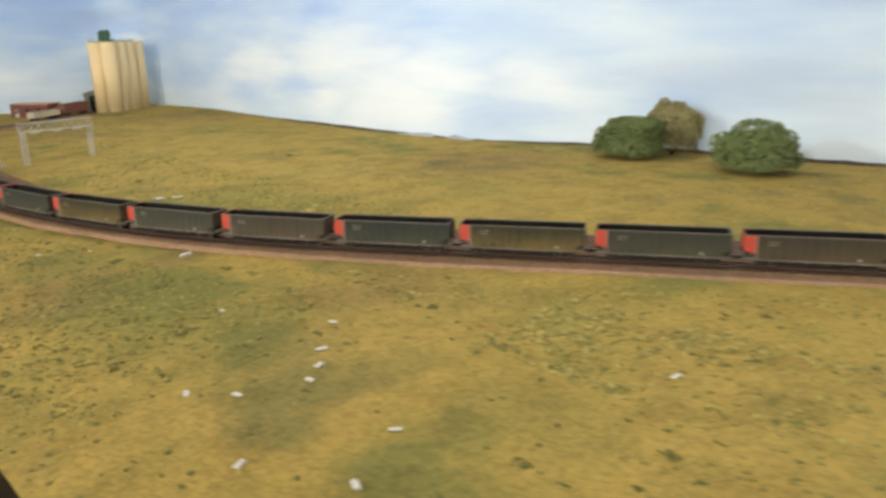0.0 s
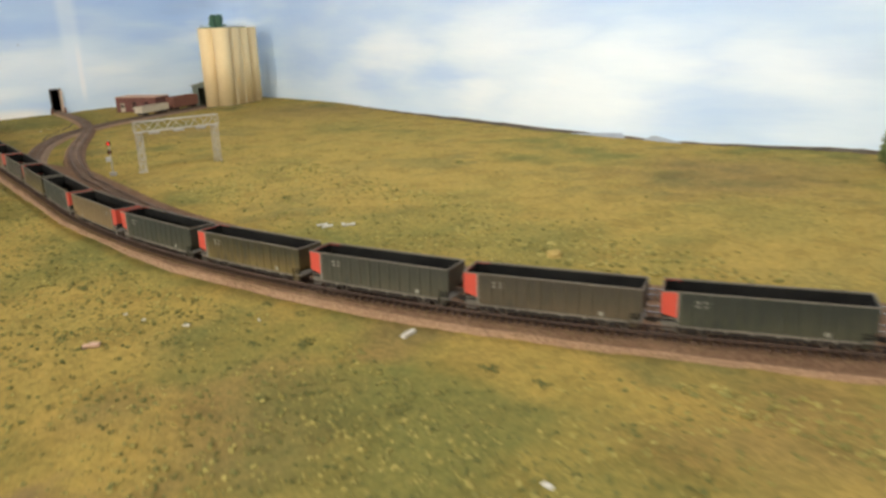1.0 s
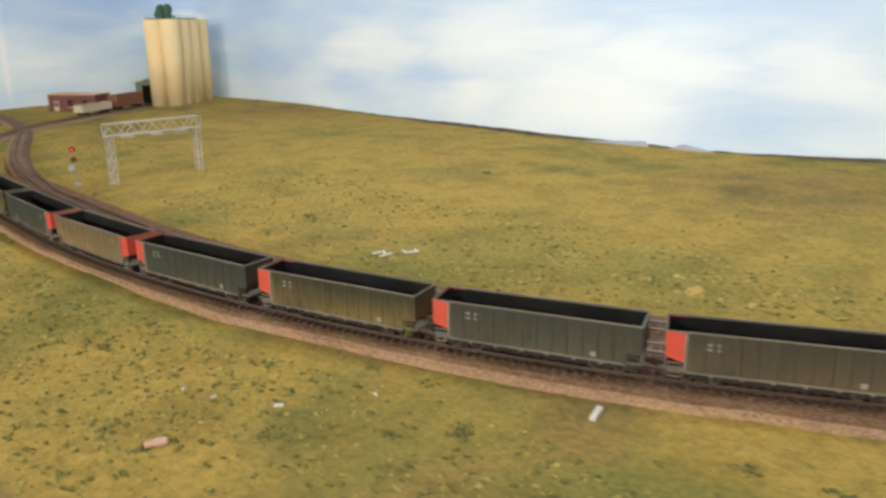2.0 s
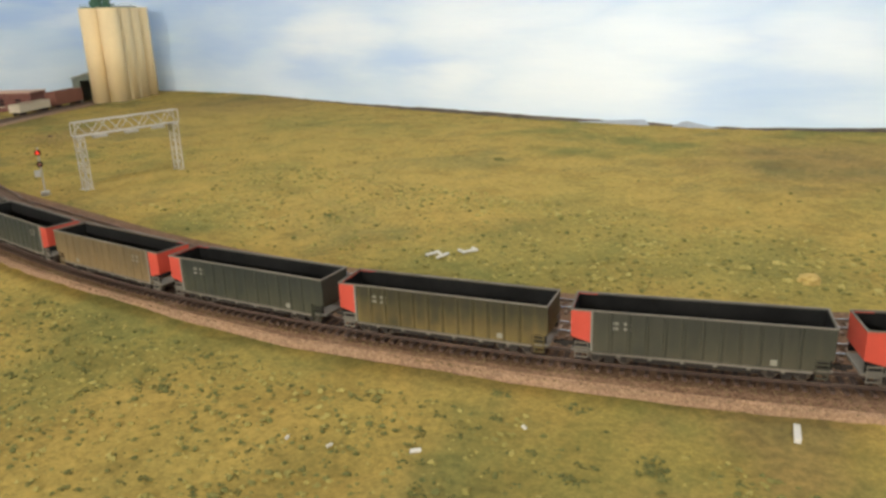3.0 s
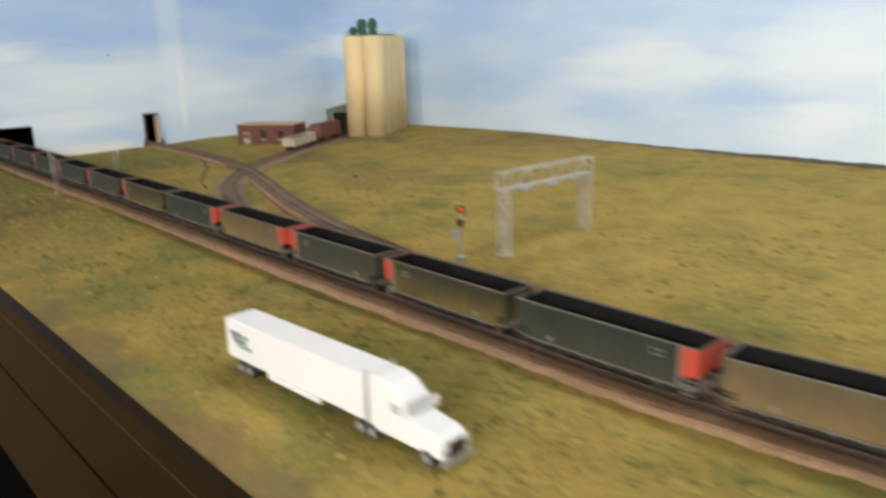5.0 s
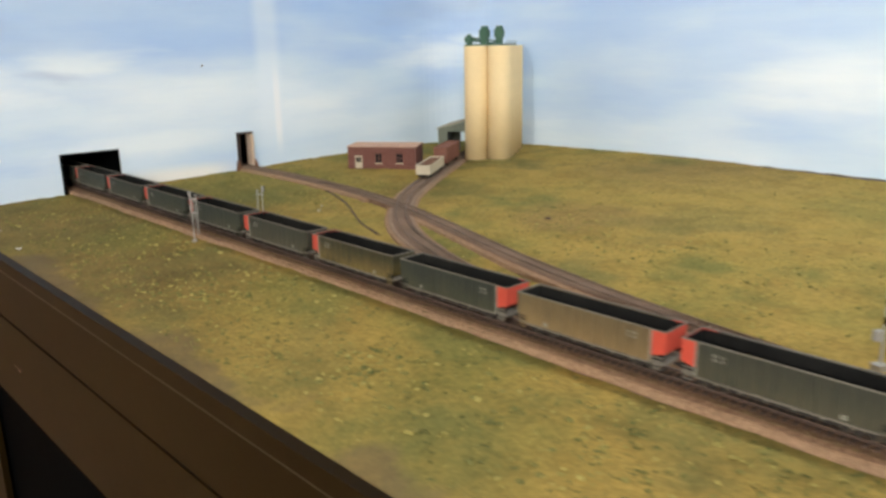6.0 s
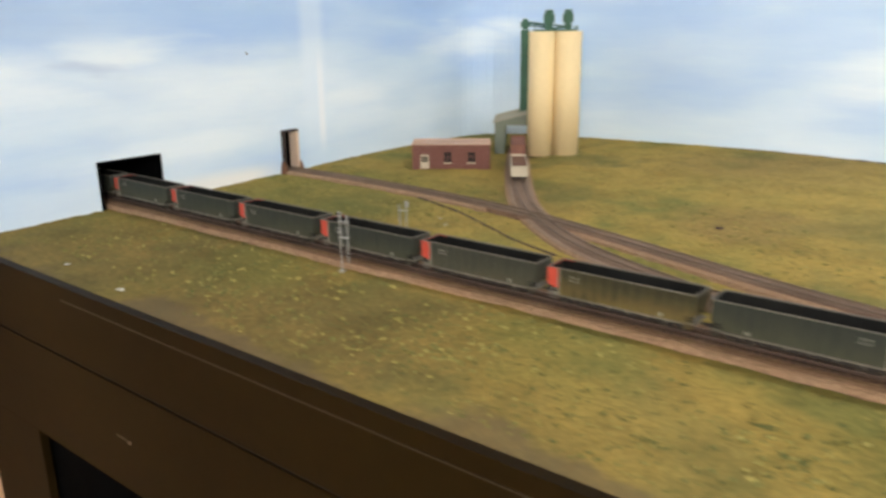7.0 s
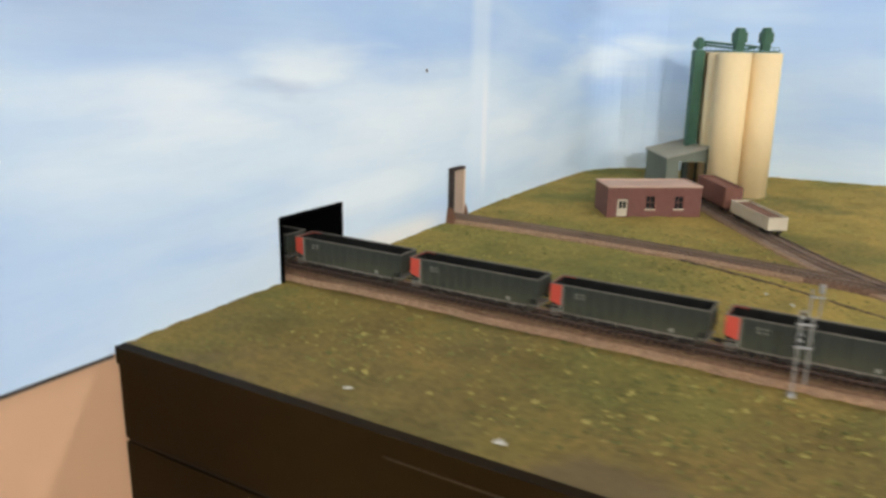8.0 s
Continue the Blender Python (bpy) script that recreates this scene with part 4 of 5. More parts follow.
def shed():
    """Loading shed over the track, along the left of the silos."""
    t = thing("loading_shed", "grey-green metal loading shed with a dark open doorway", "shed", pose(-2.231, 1.379, -0.006, 0, 0, 32))
    w0, w1, d, z0, z1 = -0.060, 0.030, 0.16, 0.078, 0.101
    a, b, top = -0.034, 0.024, 0.071

    def roof_h(x):
        return z0 + (z1 - z0) * (x - w0) / (w1 - w0)
    fr = bmesh.new()
    for x0, x1, zb in ((w0, a, 0.0), (a, b, top), (b, w1, 0.0)):
        vs = box(fr, x0, x1, 0, 0.002, zb, 1.0)
        for v in vs:
            if v.co.z > 0.5:
                v.co.z = roof_h(v.co.x)
    part("front_wall", fr, SHED_GREY, t)
    part("side_wall", boxes((w0, w0 + 0.002, 0.0025, d, 0, z0)), SHED_GREY, t)
    part("side_wall", boxes((w1 - 0.002, w1, 0.0025, d, 0, z1)), SHED_GREY, t)
    back = bmesh.new()
    for x0, x1, zb in ((w0, a, 0.0), (a, b, top), (b, w1, 0.0)):
        for v in box(back, x0, x1, d + 0.0002, d + 0.002, zb, 1.0):
            if v.co.z > 0.5:
                v.co.z = roof_h(v.co.x)
    part("back_wall", back, SHED_GREY, t)
    bm = bmesh.new()
    vs = box(bm, w0 - 0.004, w1 + 0.001, -0.005, d + 0.004, 0, 0.0022)
    for v in vs:
        v.co.z += roof_h(v.co.x) + 0.0004
    part("roof", bm, SHED_ROOF, t, "pale sloping roof")
    bm = bmesh.new()
    for k in range(15):
        y = -0.002 + k * (d + 0.002) / 14
        vs = box(bm, w0 - 0.004, w1 + 0.001, y - 0.0006, y + 0.0006, 0.0023, 0.0033)
        for v in vs:
            v.co.z += roof_h(v.co.x) + 0.0004
    part("roof_seams", bm, SHED_ROOF, t)


shed()


def hut():
    t = thing("brick_hut", "low red-brick hut with a pale flat roof", "building", pose(-2.306, 1.055, -0.006, 0, 0, 35.6))
    W, D, H = 0.176, 0.085, 0.055
    th = 0.004
    holes = [(0.018, 0.038, 0.002, 0.034), (0.072, 0.088, 0.016, 0.039), (0.126, 0.142, 0.016, 0.039)]
    bm = bmesh.new()
    x = 0.0
    for x0, x1, z0, z1 in holes:
        box(bm, x, x0, 0, th, 0, H)
        box(bm, x0, x1, 0, th, 0, z0)
        box(bm, x0, x1, 0, th, z1, H)
        x = x1
    box(bm, x, W, 0, th, 0, H)
    part("front_wall", bm, BRICK, t)
    part("end_wall", boxes((0, th, th + 0.0001, D, 0, H)), BRICK, t)
    part("end_wall", boxes((W - th, W, th + 0.0001, D, 0, H)), BRICK, t)
    part("back_wall", boxes((th + 0.0001, W - th - 0.0001, D - th, D, 0, H)), BRICK, t)
    r = boxes((0.002, W - 0.002, 0.002, D - 0.002, H - 0.002, H + 0.001))
    part("roof", r, ROOF_PINK, t, "dusty pale pink flat roof")
    part("parapet", boxes((-0.001, W + 0.001, -0.001, 0.002, H + 0.0005, H + 0.003), (-0.001, W + 0.001, D - 0.002, D + 0.001, H + 0.0005, H + 0.003),
                          (-0.001, 0.002, 0.002, D - 0.002, H + 0.0005, H + 0.003), (W - 0.002, W + 0.001, 0.002, D - 0.002, H + 0.0005, H + 0.003)), ROOF_PINK, t)
    d = part("door", boxes((0.0185, 0.0375, 0.0012, 0.0028, 0.002, 0.0335)), CREAM, t, "cream door with a window")
    part("pane", boxes((0.0215, 0.0275, 0.0006, 0.0011, 0.017, 0.030), (0.0290, 0.0345, 0.0006, 0.0011, 0.017, 0.030)), WINDOW_DARK, d)
    for x0, x1, z0, z1 in holes[1:]:
        w = part("window", boxes((x0, x1, 0.0030, 0.0036, z0, z1)), WINDOW_DARK, t)
        part("sash", boxes((x0, x1, 0.0020, 0.0029, (z0 + z1) / 2 - 0.0006, (z0 + z1) / 2 + 0.0006), ((x0 + x1) / 2 - 0.0005, (x0 + x1) / 2 + 0.0005, 0.0020, 0.0028, z0, z1)), BRICK, w)
        part("sill", boxes((x0 - 0.0015, x1 + 0.0015, -0.0015, 0.0018, z0 - 0.0025, z0 - 0.0002)), CREAM, w, "cream stone sill")


hut()


def yard_car(name, label, paint, s0, high, inner):
    """A short freight car on the elevator track, its near end s0 along the track."""
    i = int(s0 / 0.01)
    p = ELEVATOR[i:i + 17]
    a, b = p[2], p[-3]
    yaw = math.degrees(math.atan2(b[1] - a[1], b[0] - a[0]))
    m = pose((a[0] + b[0]) / 2, (a[1] + b[1]) / 2, 0.0001, 0, 0, yaw)
    t = thing(name, label, "railway car", m, "cars at the elevator")
    L, W = 0.074, 0.0165
    part("body", boxes((-L, L, -W, -W + 0.0012, 0.0105, high), (-L, L, W - 0.0012, W, 0.0105, high), (-L, -L + 0.0012, -W + 0.0012, W - 0.0012, 0.0105, high),
                       (L - 0.0012, L, -W + 0.0012, W - 0.0012, 0.0105, high), (-L + 0.0012, L - 0.0012, -W + 0.0012, W - 0.0012, 0.0105, 0.012)), paint, t)
    part("load", boxes((-L + 0.0014, L - 0.0014, -W + 0.0014, W - 0.0014, 0.0122, high - 0.002)), inner, t, "brown load or roof")
    rib = mesh_of("side_rib", boxes((-0.0007, 0.0007, 0, 0.0009, 0.0107, high)), paint)
    for s in (-1, 1):
        for k in range(10):
            o = part("side_rib", rib, None, t)
            o.matrix_basis = Matrix.Translation((-0.066 + k * 0.0147, s * W, 0)) @ Matrix.Diagonal((1, s, 1, 1))
    part("top_rim", boxes((-L - 0.0004, L + 0.0004, -W - 0.0006, -W + 0.0008, high, high + 0.0012), (-L - 0.0004, L + 0.0004, W - 0.0008, W + 0.0006, high, high + 0.0012),
                          (-L - 0.0004, -L + 0.001, -W + 0.0008, W - 0.0008, high, high + 0.0012), (L - 0.001, L + 0.0004, -W + 0.0008, W - 0.0008, high, high + 0.0012)), paint, t)
    part("underframe", boxes((-L, L, -0.0035, 0.0035, 0.0075, 0.0104)), BOGIE, t)
    for x, s in ((-L, -1), (L, 1)):
        x0, x1 = sorted((x, x + s * 0.009))
        part("coupler", boxes((x0, x1, -0.0014, 0.0014, 0.0076, 0.0104)), BOGIE, t)
    for x in (-0.052, 0.052):
        bogie(t, x)


yard_car("gondola", "cream-sided gondola with a brown load at the elevator", CREAM, 0.982, 0.031, EARTH)
yard_car("boxcar", "oxide red-brown freight car entering the shed", BOXRED, 1.152, 0.048, BOXRED)


# ---------------------------------------------------------------- signals and gantry
def gantry():
    a, b = Vector((-0.923, 0.717)), Vector((-0.925, 0.887))
    d = b - a
    L = d.length
    t = thing("signal_bridge", "pale grey lattice signal bridge standing in the grass", "signal bridge",
              pose(a.x, a.y, -0.014, 0, 0, math.degrees(math.atan2(d.y, d.x))))
    H, r, hw = 0.110, 0.00095, 0.009

    def lattice(p0, p1, u, n):
        """Square lattice column or beam from p0 to p1, half-width u along two cross axes."""
        bm = bmesh.new()
        ax = (p1 - p0)
        c1, c2 = u
        cs = [c1 + c2, c1 - c2, -c1 - c2, -c1 + c2]
        for c in cs:
            bar(bm, p0 + c, p1 + c, r, 5)
        for k in range(n):
            f0, f1 = k / n, (k + 1) / n
            for q in range(4):
                s, e = (cs[q], cs[(q + 1) % 4]) if k % 2 else (cs[(q + 1) % 4], cs[q])
                bar(bm, p0 + ax * f0 + s, p0 + ax * f1 + e, r * 0.8, 4)
        for f in (0, 1):
            for q in range(4):
                bar(bm, p0 + ax * f + cs[q], p0 + ax * f + cs[(q + 1) % 4], r, 5)
        return bm
    for x in (0.0, L):
        part("leg", lattice(Vector((x, 0, 0)), Vector((x, 0, H - 0.024)), (Vector((0.005, 0, 0)), Vector((0, hw * 0.8, 0))), 7), LATTICE, t)
        part("footing", boxes((x - 0.009, x + 0.009, -0.011, 0.011, -0.003, 0.0015)), LATTICE, t)
    part("truss_beam", lattice(Vector((-0.008, 0, H - 0.011)), Vector((L + 0.008, 0, H - 0.011)), (Vector((0, hw * 0.8, 0)), Vector((0, 0, 0.011))), 9), LATTICE, t)
    part("walkway", boxes((-0.008, L + 0.008, -hw * 0.7, hw * 0.7, H - 0.0225, H - 0.0212)), LATTICE, t)
    for x in (0.030, 0.085, 0.135):
        part("bracket", boxes((x - 0.011, x + 0.011, -hw - 0.006, -hw + 0.004, H - 0.0265, H - 0.0235)), SILVER, t, "whitish bracket")


gantry()


def two_head_signal():
    t = thing("signal", "two-head track signal, upper lens lit red", "railway signal", pose(-0.946, 0.659, -0.0135, 0, 0, 60))
    bm = bmesh.new()
    tube(bm, 0.0012, 0, 0.076, None, 10)
    part("mast", bm, SILVER, t)
    part("base", boxes((-0.006, 0.006, -0.005, 0.005, -0.002, 0.006)), SILVER, t)
    for z, lens in ((0.0685, RED_LENS), (0.050, BOXRED)):
        bm = bmesh.new()
        tube(bm, 0.0046, -0.0015, 0.0015, pose(0, -0.0035, z, 90, 0, 0), 20)
        h = part("signal_head", bm, BLACK, t)
        bm = bmesh.new()
        tube(bm, 0.0024, -0.0008, 0.0008, pose(0, -0.0055, z, 90, 0, 0), 14)
        part("lens", bm, lens, h, "glowing red lens" if lens is RED_LENS else "dull unlit lens")
    part("relay_box", boxes((-0.010, -0.002, -0.003, 0.003, 0.030, 0.040)), SILVER, t)


two_head_signal()


def mast_signal(x, y, h, z0, yaw, label, two):
    t = thing("signal_mast", label, "railway signal", pose(x, y, z0, 0, 0, yaw))
    bm = bmesh.new()
    tube(bm, 0.0009, 0, h, None, 10)
    part("mast", bm, SILVER, t)
    part("base", boxes((-0.003, 0.003, -0.003, 0.003, -0.003, 0.002)), SILVER, t)
    tops = ((h - 0.004, 0.0), (h - 0.026, 0.0)) if two else ((h - 0.004, 0.0),)
    for z, dx in tops:
        bm = bmesh.new()
        box(bm, dx - 0.0026, dx + 0.0026, -0.0045, -0.0008, z - 0.005, z + 0.005)
        soften(bm, 0.001)
        hd = part("signal_head", bm, SILVER, t)
        for dz in (-0.003, 0.003):
            bm = bmesh.new()
            tube(bm, 0.0016, 0, 0.0026, pose(dx, -0.0045, z + dz, 90, 0, 0), 10)
            part("visor", bm, BLACK, hd)
        part("platform", boxes((dx - 0.003, dx + 0.012, -0.0025, 0.0025, z - 0.0092, z - 0.0086)), SILVER, t)
    bm = bmesh.new()
    for yy in (-0.002, 0.002):
        bar(bm, (0.010, yy, 0.012 if two else 0.02), (0.010, yy, h - 0.004), 0.0005, 5)
    for z in np.arange(0.016 if two else 0.024, h - 0.004, 0.005):
        bar(bm, (0.010, -0.002, z), (0.010, 0.002, z), 0.0004, 4)
    part("ladder", bm, SILVER, t)


mast_signal(-1.911, 0.445, 0.082, -0.013, 20, "silver two-head signal mast with ladder beside the ballast", True)
mast_signal(-1.905, 0.572, 0.072, -0.012, 200, "slender silver signal mast behind the main track", False)


# ---------------------------------------------------------------- truck
def truck():
    a, b = Vector((-0.854, 0.289)), Vector((-0.575, 0.307))
    yaw = math.degrees(math.atan2(b.y - a.y, b.x - a.x))
    gz = float(heights([(-0.72, 0.32)])[0])
    t = thing("semi_truck", "glossy white toy semi-truck and box trailer parked on the grass", "truck", pose(a.x, a.y, gz, 0, 0, yaw) @ Matrix.Diagonal((0.95, 1, 1, 1)))
    W = 0.030
    bm = boxes((0.0, 0.197, 0.0, W, 0.0125, 0.0480))
    soften(bm, 0.0010, 2)
    tr = part("trailer", bm, WHITE, t, "plain white box trailer")
    part("print", boxes((0.009, 0.026, -0.0004, -0.0001, 0.033, 0.0385), (0.012, 0.034, -0.0004, -0.0001, 0.0285, 0.0325)), BLUE, tr, "dark blue printed shape")
    part("print", boxes((0.022, 0.038, -0.0004, -0.0001, 0.0335, 0.0375), (0.018, 0.042, -0.0004, -0.0001, 0.0245, 0.0282)), LIME, tr, "green printed shape")
    part("skirt", boxes((0.065, 0.14, 0.0006, 0.0020, 0.0075, 0.0123), (0.065, 0.14, W - 0.002, W - 0.0006, 0.0075, 0.0123)), WHITE, tr)
    part("chassis", boxes((0.005, 0.272, 0.010, 0.020, 0.0080, 0.0122)), BLACK, t)
    # cab: sleeper with sloped fairing, windscreen, hood
    prof = [(0.201, 0.009), (0.201, 0.0490), (0.211, 0.0500), (0.224, 0.0470), (0.2375, 0.0375), (0.2435, 0.0275), (0.268, 0.0245), (0.276, 0.0205), (0.2775, 0.009)]
    bm = bmesh.new()
    rings = []
    for y in (0.0015, 0.0045, W - 0.0045, W - 0.0015):
        ins = 0.0015 if y in (0.0015, W - 0.0015) else 0.0
        rings.append([bm.verts.new((x - (ins if x > 0.25 else 0), y, z - (ins if z > 0.02 else 0))) for x, z in prof])
    for r0, r1 in zip(rings, rings[1:]):
        for k in range(len(prof)):
            bm.faces.new((r0[k], r0[(k + 1) % len(prof)], r1[(k + 1) % len(prof)], r1[k]))
    bm.faces.new(rings[0])
    bm.faces.new(rings[-1][::-1])
    cab = part("cab", bm, WHITE, t, "white sleeper cab with long hood")
    ws = bmesh.new()
    vs = box(ws, 0.2385, 0.2435, 0.005, W - 0.005, 0.0295, 0.0368)
    for v in vs:
        v.co.x += 0.0006 - (v.co.z - 0.0295) * 0.62
    part("windscreen", ws, TRUCK_GLASS, cab)
    for y in (0.0008, W - 0.0016):
        part("side_window", boxes((0.226, 0.236, y, y + 0.0008, 0.0285, 0.0350)), TRUCK_GLASS, cab)
    part("grille", boxes((0.2776, 0.2786, 0.008, W - 0.008, 0.0095, 0.0200)), STEEL, cab, "dark grille")
    part("bumper", boxes((0.2765, 0.2800, 0.001, W - 0.001, 0.0040, 0.0085)), SILVER, cab)
    for y in (0.0045, W - 0.0045):
        part("headlight", boxes((0.2768, 0.2784, y - 0.0022, y + 0.0022, 0.0115, 0.0150)), SILVER, cab)
    for y in (-0.0015, W + 0.0015):
        m = bmesh.new()
        box(m, 0.240, 0.2425, y - 0.0012, y + 0.0012, 0.028, 0.0355)
        part("mirror", m, WHITE, cab)
    for y in (0.002, W - 0.002):
        bm = bmesh.new()
        tube(bm, 0.0011, 0.010, 0.052, pose(0.199, y, 0), 10)
        part("exhaust_stack", bm, SILVER, t)
    bm = bmesh.new()
    tube(bm, 0.0058, -0.0030, 0.0030, pose(0, 0, 0, 90, 0, 0), 20)
    tyre = mesh_of("wheel", bm, TYRE_GREY)
    bm = bmesh.new()
    tube(bm, 0.0032, -0.0034, 0.0034, pose(0, 0, 0, 90, 0, 0), 14)
    hub = mesh_of("hub", bm, SILVER)
    for x in (0.020, 0.034, 0.190, 0.204, 0.262):
        for y in (0.0035, W - 0.0035):
            w = part("wheel", tyre, None, t)
            w.location = (x, y, 0.0058)
            part("hub", hub, None, w)


truck()


# ---------------------------------------------------------------- bushes, rocks, scraps
def leaf_cloud(count, rx, ry, rz, size, seed, lobes):
    """Many small crumpled leaf flakes over the shell and inside of a lumpy crown; from plain arrays."""
    r = np.random.default_rng(seed)
    verts, faces = [], []
    for _ in range(count):
        v = r.normal(size=3)
        v /= np.linalg.norm(v)
        if v[2] < -0.55:
            v[2] *= -0.5
        bulge = 1 + 0.10 * sum(math.cos(k * math.atan2(v[1], v[0]) + ph) * (1 - abs(v[2])) for k, ph in lobes) + 0.12 * math.sin(5 * v[2] + lobes[0][1])
        rad = bulge * (0.72 + 0.30 * r.random() ** 0.6)
        c = np.array([v[0] * rx, v[1] * ry, v[2] * rz]) * rad
        t1 = r.normal(size=3)
        t1 /= np.linalg.norm(t1)
        t2 = np.cross(v, t1)
        t2 /= np.linalg.norm(t2) + 1e-9
        s = size * (0.6 + 0.8 * r.random())
        i = len(verts)
        pts = (c + t1 * s, c + t2 * s * 0.7 + v * s * 0.3, c - t1 * s, c - t2 * s * 0.7 - v * s * 0.2)
        verts += [tuple(p) for p in pts]
        faces += [(i, i + 1, i + 2), (i, i + 2, i + 3)]
    return verts, faces


def bush(name, x, y, lobes, mat, seed, label):
    """A crown of several leafy lobes (dx, dy, z, rx, ry, rz) over a short branched trunk."""
    grow = (1.15, 1.15, 1.04, 1.15, 1.15, 1.04)
    lobes = [tuple(v * g for v, g in zip(lobe, grow)) for lobe in lobes]
    gz = float(heights([(x, y)])[0])
    t = thing(name, label, "bush", pose(x, y, gz))
    verts, faces = [], []
    whole = sum(q[3] * q[5] for q in lobes)
    for k, (dx, dy, z, rx, ry, rz) in enumerate(lobes):
        v, f = leaf_cloud(int(14000 * rx * rz / whole), rx, ry, rz, 0.0032, seed + k, [(2, seed * 1.7 + k), (3, seed * 0.9 + k), (5, seed * 2.3 + k)])
        n0 = len(verts)
        verts += [(p[0] + dx, p[1] + dy, max(p[2] + z, -0.001)) for p in v]
        faces += [tuple(n0 + q for q in g) for g in f]
    me = bpy.data.meshes.new("crown")
    me.from_pydata(verts, [], faces)
    me.materials.append(mat)
    part("crown", me, None, t)
    bm = bmesh.new()
    tube(bm, 0.006, -0.006, 0.03, None, 8, 0.003)
    for dx, dy, z, rx, ry, rz in lobes:
        bar(bm, (0, 0, 0.008), (dx, dy, z + rz * 0.3), 0.0018, 5)
    part("trunk", bm, TIE, t)


bush("bush", 0.268, 1.715, [(0, 0, 0.038, 0.074, 0.060, 0.044), (-0.026, 0, 0.036, 0.052, 0.05, 0.038), (0.014, 0, 0.060, 0.056, 0.048, 0.040), (-0.024, 0.01, 0.068, 0.032, 0.03, 0.028)],
     BUSH, 2, "rounded mid-green bush on the grassy rise")
bush("bush", 0.583, 1.700, [(0, 0, 0.036, 0.076, 0.064, 0.044), (0.002, 0, 0.060, 0.060, 0.052, 0.044), (0.026, 0, 0.046, 0.052, 0.05, 0.046), (-0.028, 0, 0.044, 0.050, 0.05, 0.040)],
     BUSH, 5, "domed green bush on the grassy rise")
bush("bush", 0.308, 1.845, [(0, 0, 0.048, 0.056, 0.040, 0.056), (0.020, 0, 0.078, 0.040, 0.032, 0.044), (-0.022, 0, 0.088, 0.032, 0.026, 0.036), (-0.024, 0, 0.112, 0.017, 0.018, 0.020), (0.004, 0, 0.096, 0.030, 0.026, 0.028), (0.034, 0, 0.064, 0.028, 0.028, 0.036)],
     BUSH_TAN, 7, "dry tan-olive bush behind the green one")


def flake(name, label, category, x, y, yaw, pieces, mat, thick=0.0016, lift=0.0):
    """Loose scrap lying on the ground, of a few bent slabs."""
    gz = float(heights([(x, y)])[0])
    r = random.Random(int((x * 7 + y * 13) * 1000))
    bm = bmesh.new()
    for px, py, a, l, w in pieces:
        vs = box(bm, -l / 2, l / 2, -w / 2, w / 2, 0, thick, pose(px, py, 0.0008 + lift, r.uniform(-6, 6), r.uniform(-5, 5), a))
        for v in vs:
            v.co += Vector((r.uniform(-1, 1), r.uniform(-1, 1), 0)) * w * 0.12
    ob = part(name, bm, mat)
    ob.matrix_basis = pose(x, y, gz, 0, 0, yaw)
    return tagged(ob, label, category)


flake("scrap", "thin white plastic bars joined crosswise, on the grass", "scrap", -0.205, 0.76, 34, [(-0.008, 0.002, 36, 0.0160, 0.0030), (0.004, -0.006, 48, 0.0175, 0.0030), (0.0005, 0, -67, 0.0157, 0.0026)], SCRAP, 0.002, 0.002)
flake("scrap", "thin white plastic bars in a zigzag, on the grass", "scrap", -0.185, 0.785, 34, [(-0.0068, -0.002, -52, 0.0125, 0.0028), (0.0025, -0.001, 30, 0.0165, 0.0030), (0.007, 0.0055, -59, 0.0130, 0.0028)], SCRAP, 0.002, 0.002)
flake("stick", "short whitish stick lying beside the ballast", "stick", 0.210, 0.612, 107, [(0, 0, 0, 0.019, 0.0040)], SCRAP, 0.003)
flake("scrap", "pale pinkish scrap lying on the grass", "scrap", 0.012, 0.372, 55, [(0, 0, 0, 0.009, 0.007), (-0.006, -0.002, 20, 0.009, 0.005)], ROOF_PINK, 0.003)
BITS = [(0.478, 0.529, 0.008), (0.609, 0.596, 0.009), (0.662, 0.543, 0.012), (0.693, 0.518, 0.01), (0.652, 0.399, 0.01), (0.69, 0.43, 0.011), (0.843, 0.489, 0.01), (0.959, 0.732, 0.01), (0.794, 0.374, 0.011), (0.881, 0.419, 0.011), (0.714, 0.493, 0.01), (0.026, 0.459, 0.007), (-0.023, 0.431, 0.004), (-0.053, 0.421, 0.004), (0.066, 0.522, 0.004), (-2.101, 0.23, 0.01), (-2.268, 0.243, 0.008), (-2.102, 0.233, 0.005), (-1.945, 0.715, 0.006), (-1.98, 0.745, 0.004)]
for k, (x, y, s) in enumerate(BITS):
    flake("chip", "small white chip lying on the grass", "chip", x, y, 37 * k, [(0, 0, 0, s, s * 0.45)], SCRAP, 0.0014)


def rock(x, y, r, mat, label, seed):
    bm = bmesh.new()
    bmesh.ops.create_icosphere(bm, subdivisions=3, radius=1)
    for v in bm.verts:
        k = 1 + 0.35 * noise.noise(v.co * 1.7 + Vector((seed, 0, 0))) + 0.15 * noise.noise(v.co * 5 + Vector((0, seed, 0)))
        v.co = Vector((v.co.x * r * k, v.co.y * r * 0.8 * k, v.co.z * r * 0.55 * k))
    ob = part("rock", bm, mat)
    ob.location = (x, y, float(heights([(x, y)])[0]) + r * 0.2)
    tagged(ob, label, "rock")


rock(0.142, 0.885, 0.011, STONE, "yellow foam rock lying in the grass", 3)
rock(-1.573, 0.945, 0.006, TIE, "small dark stone in the grass", 8)

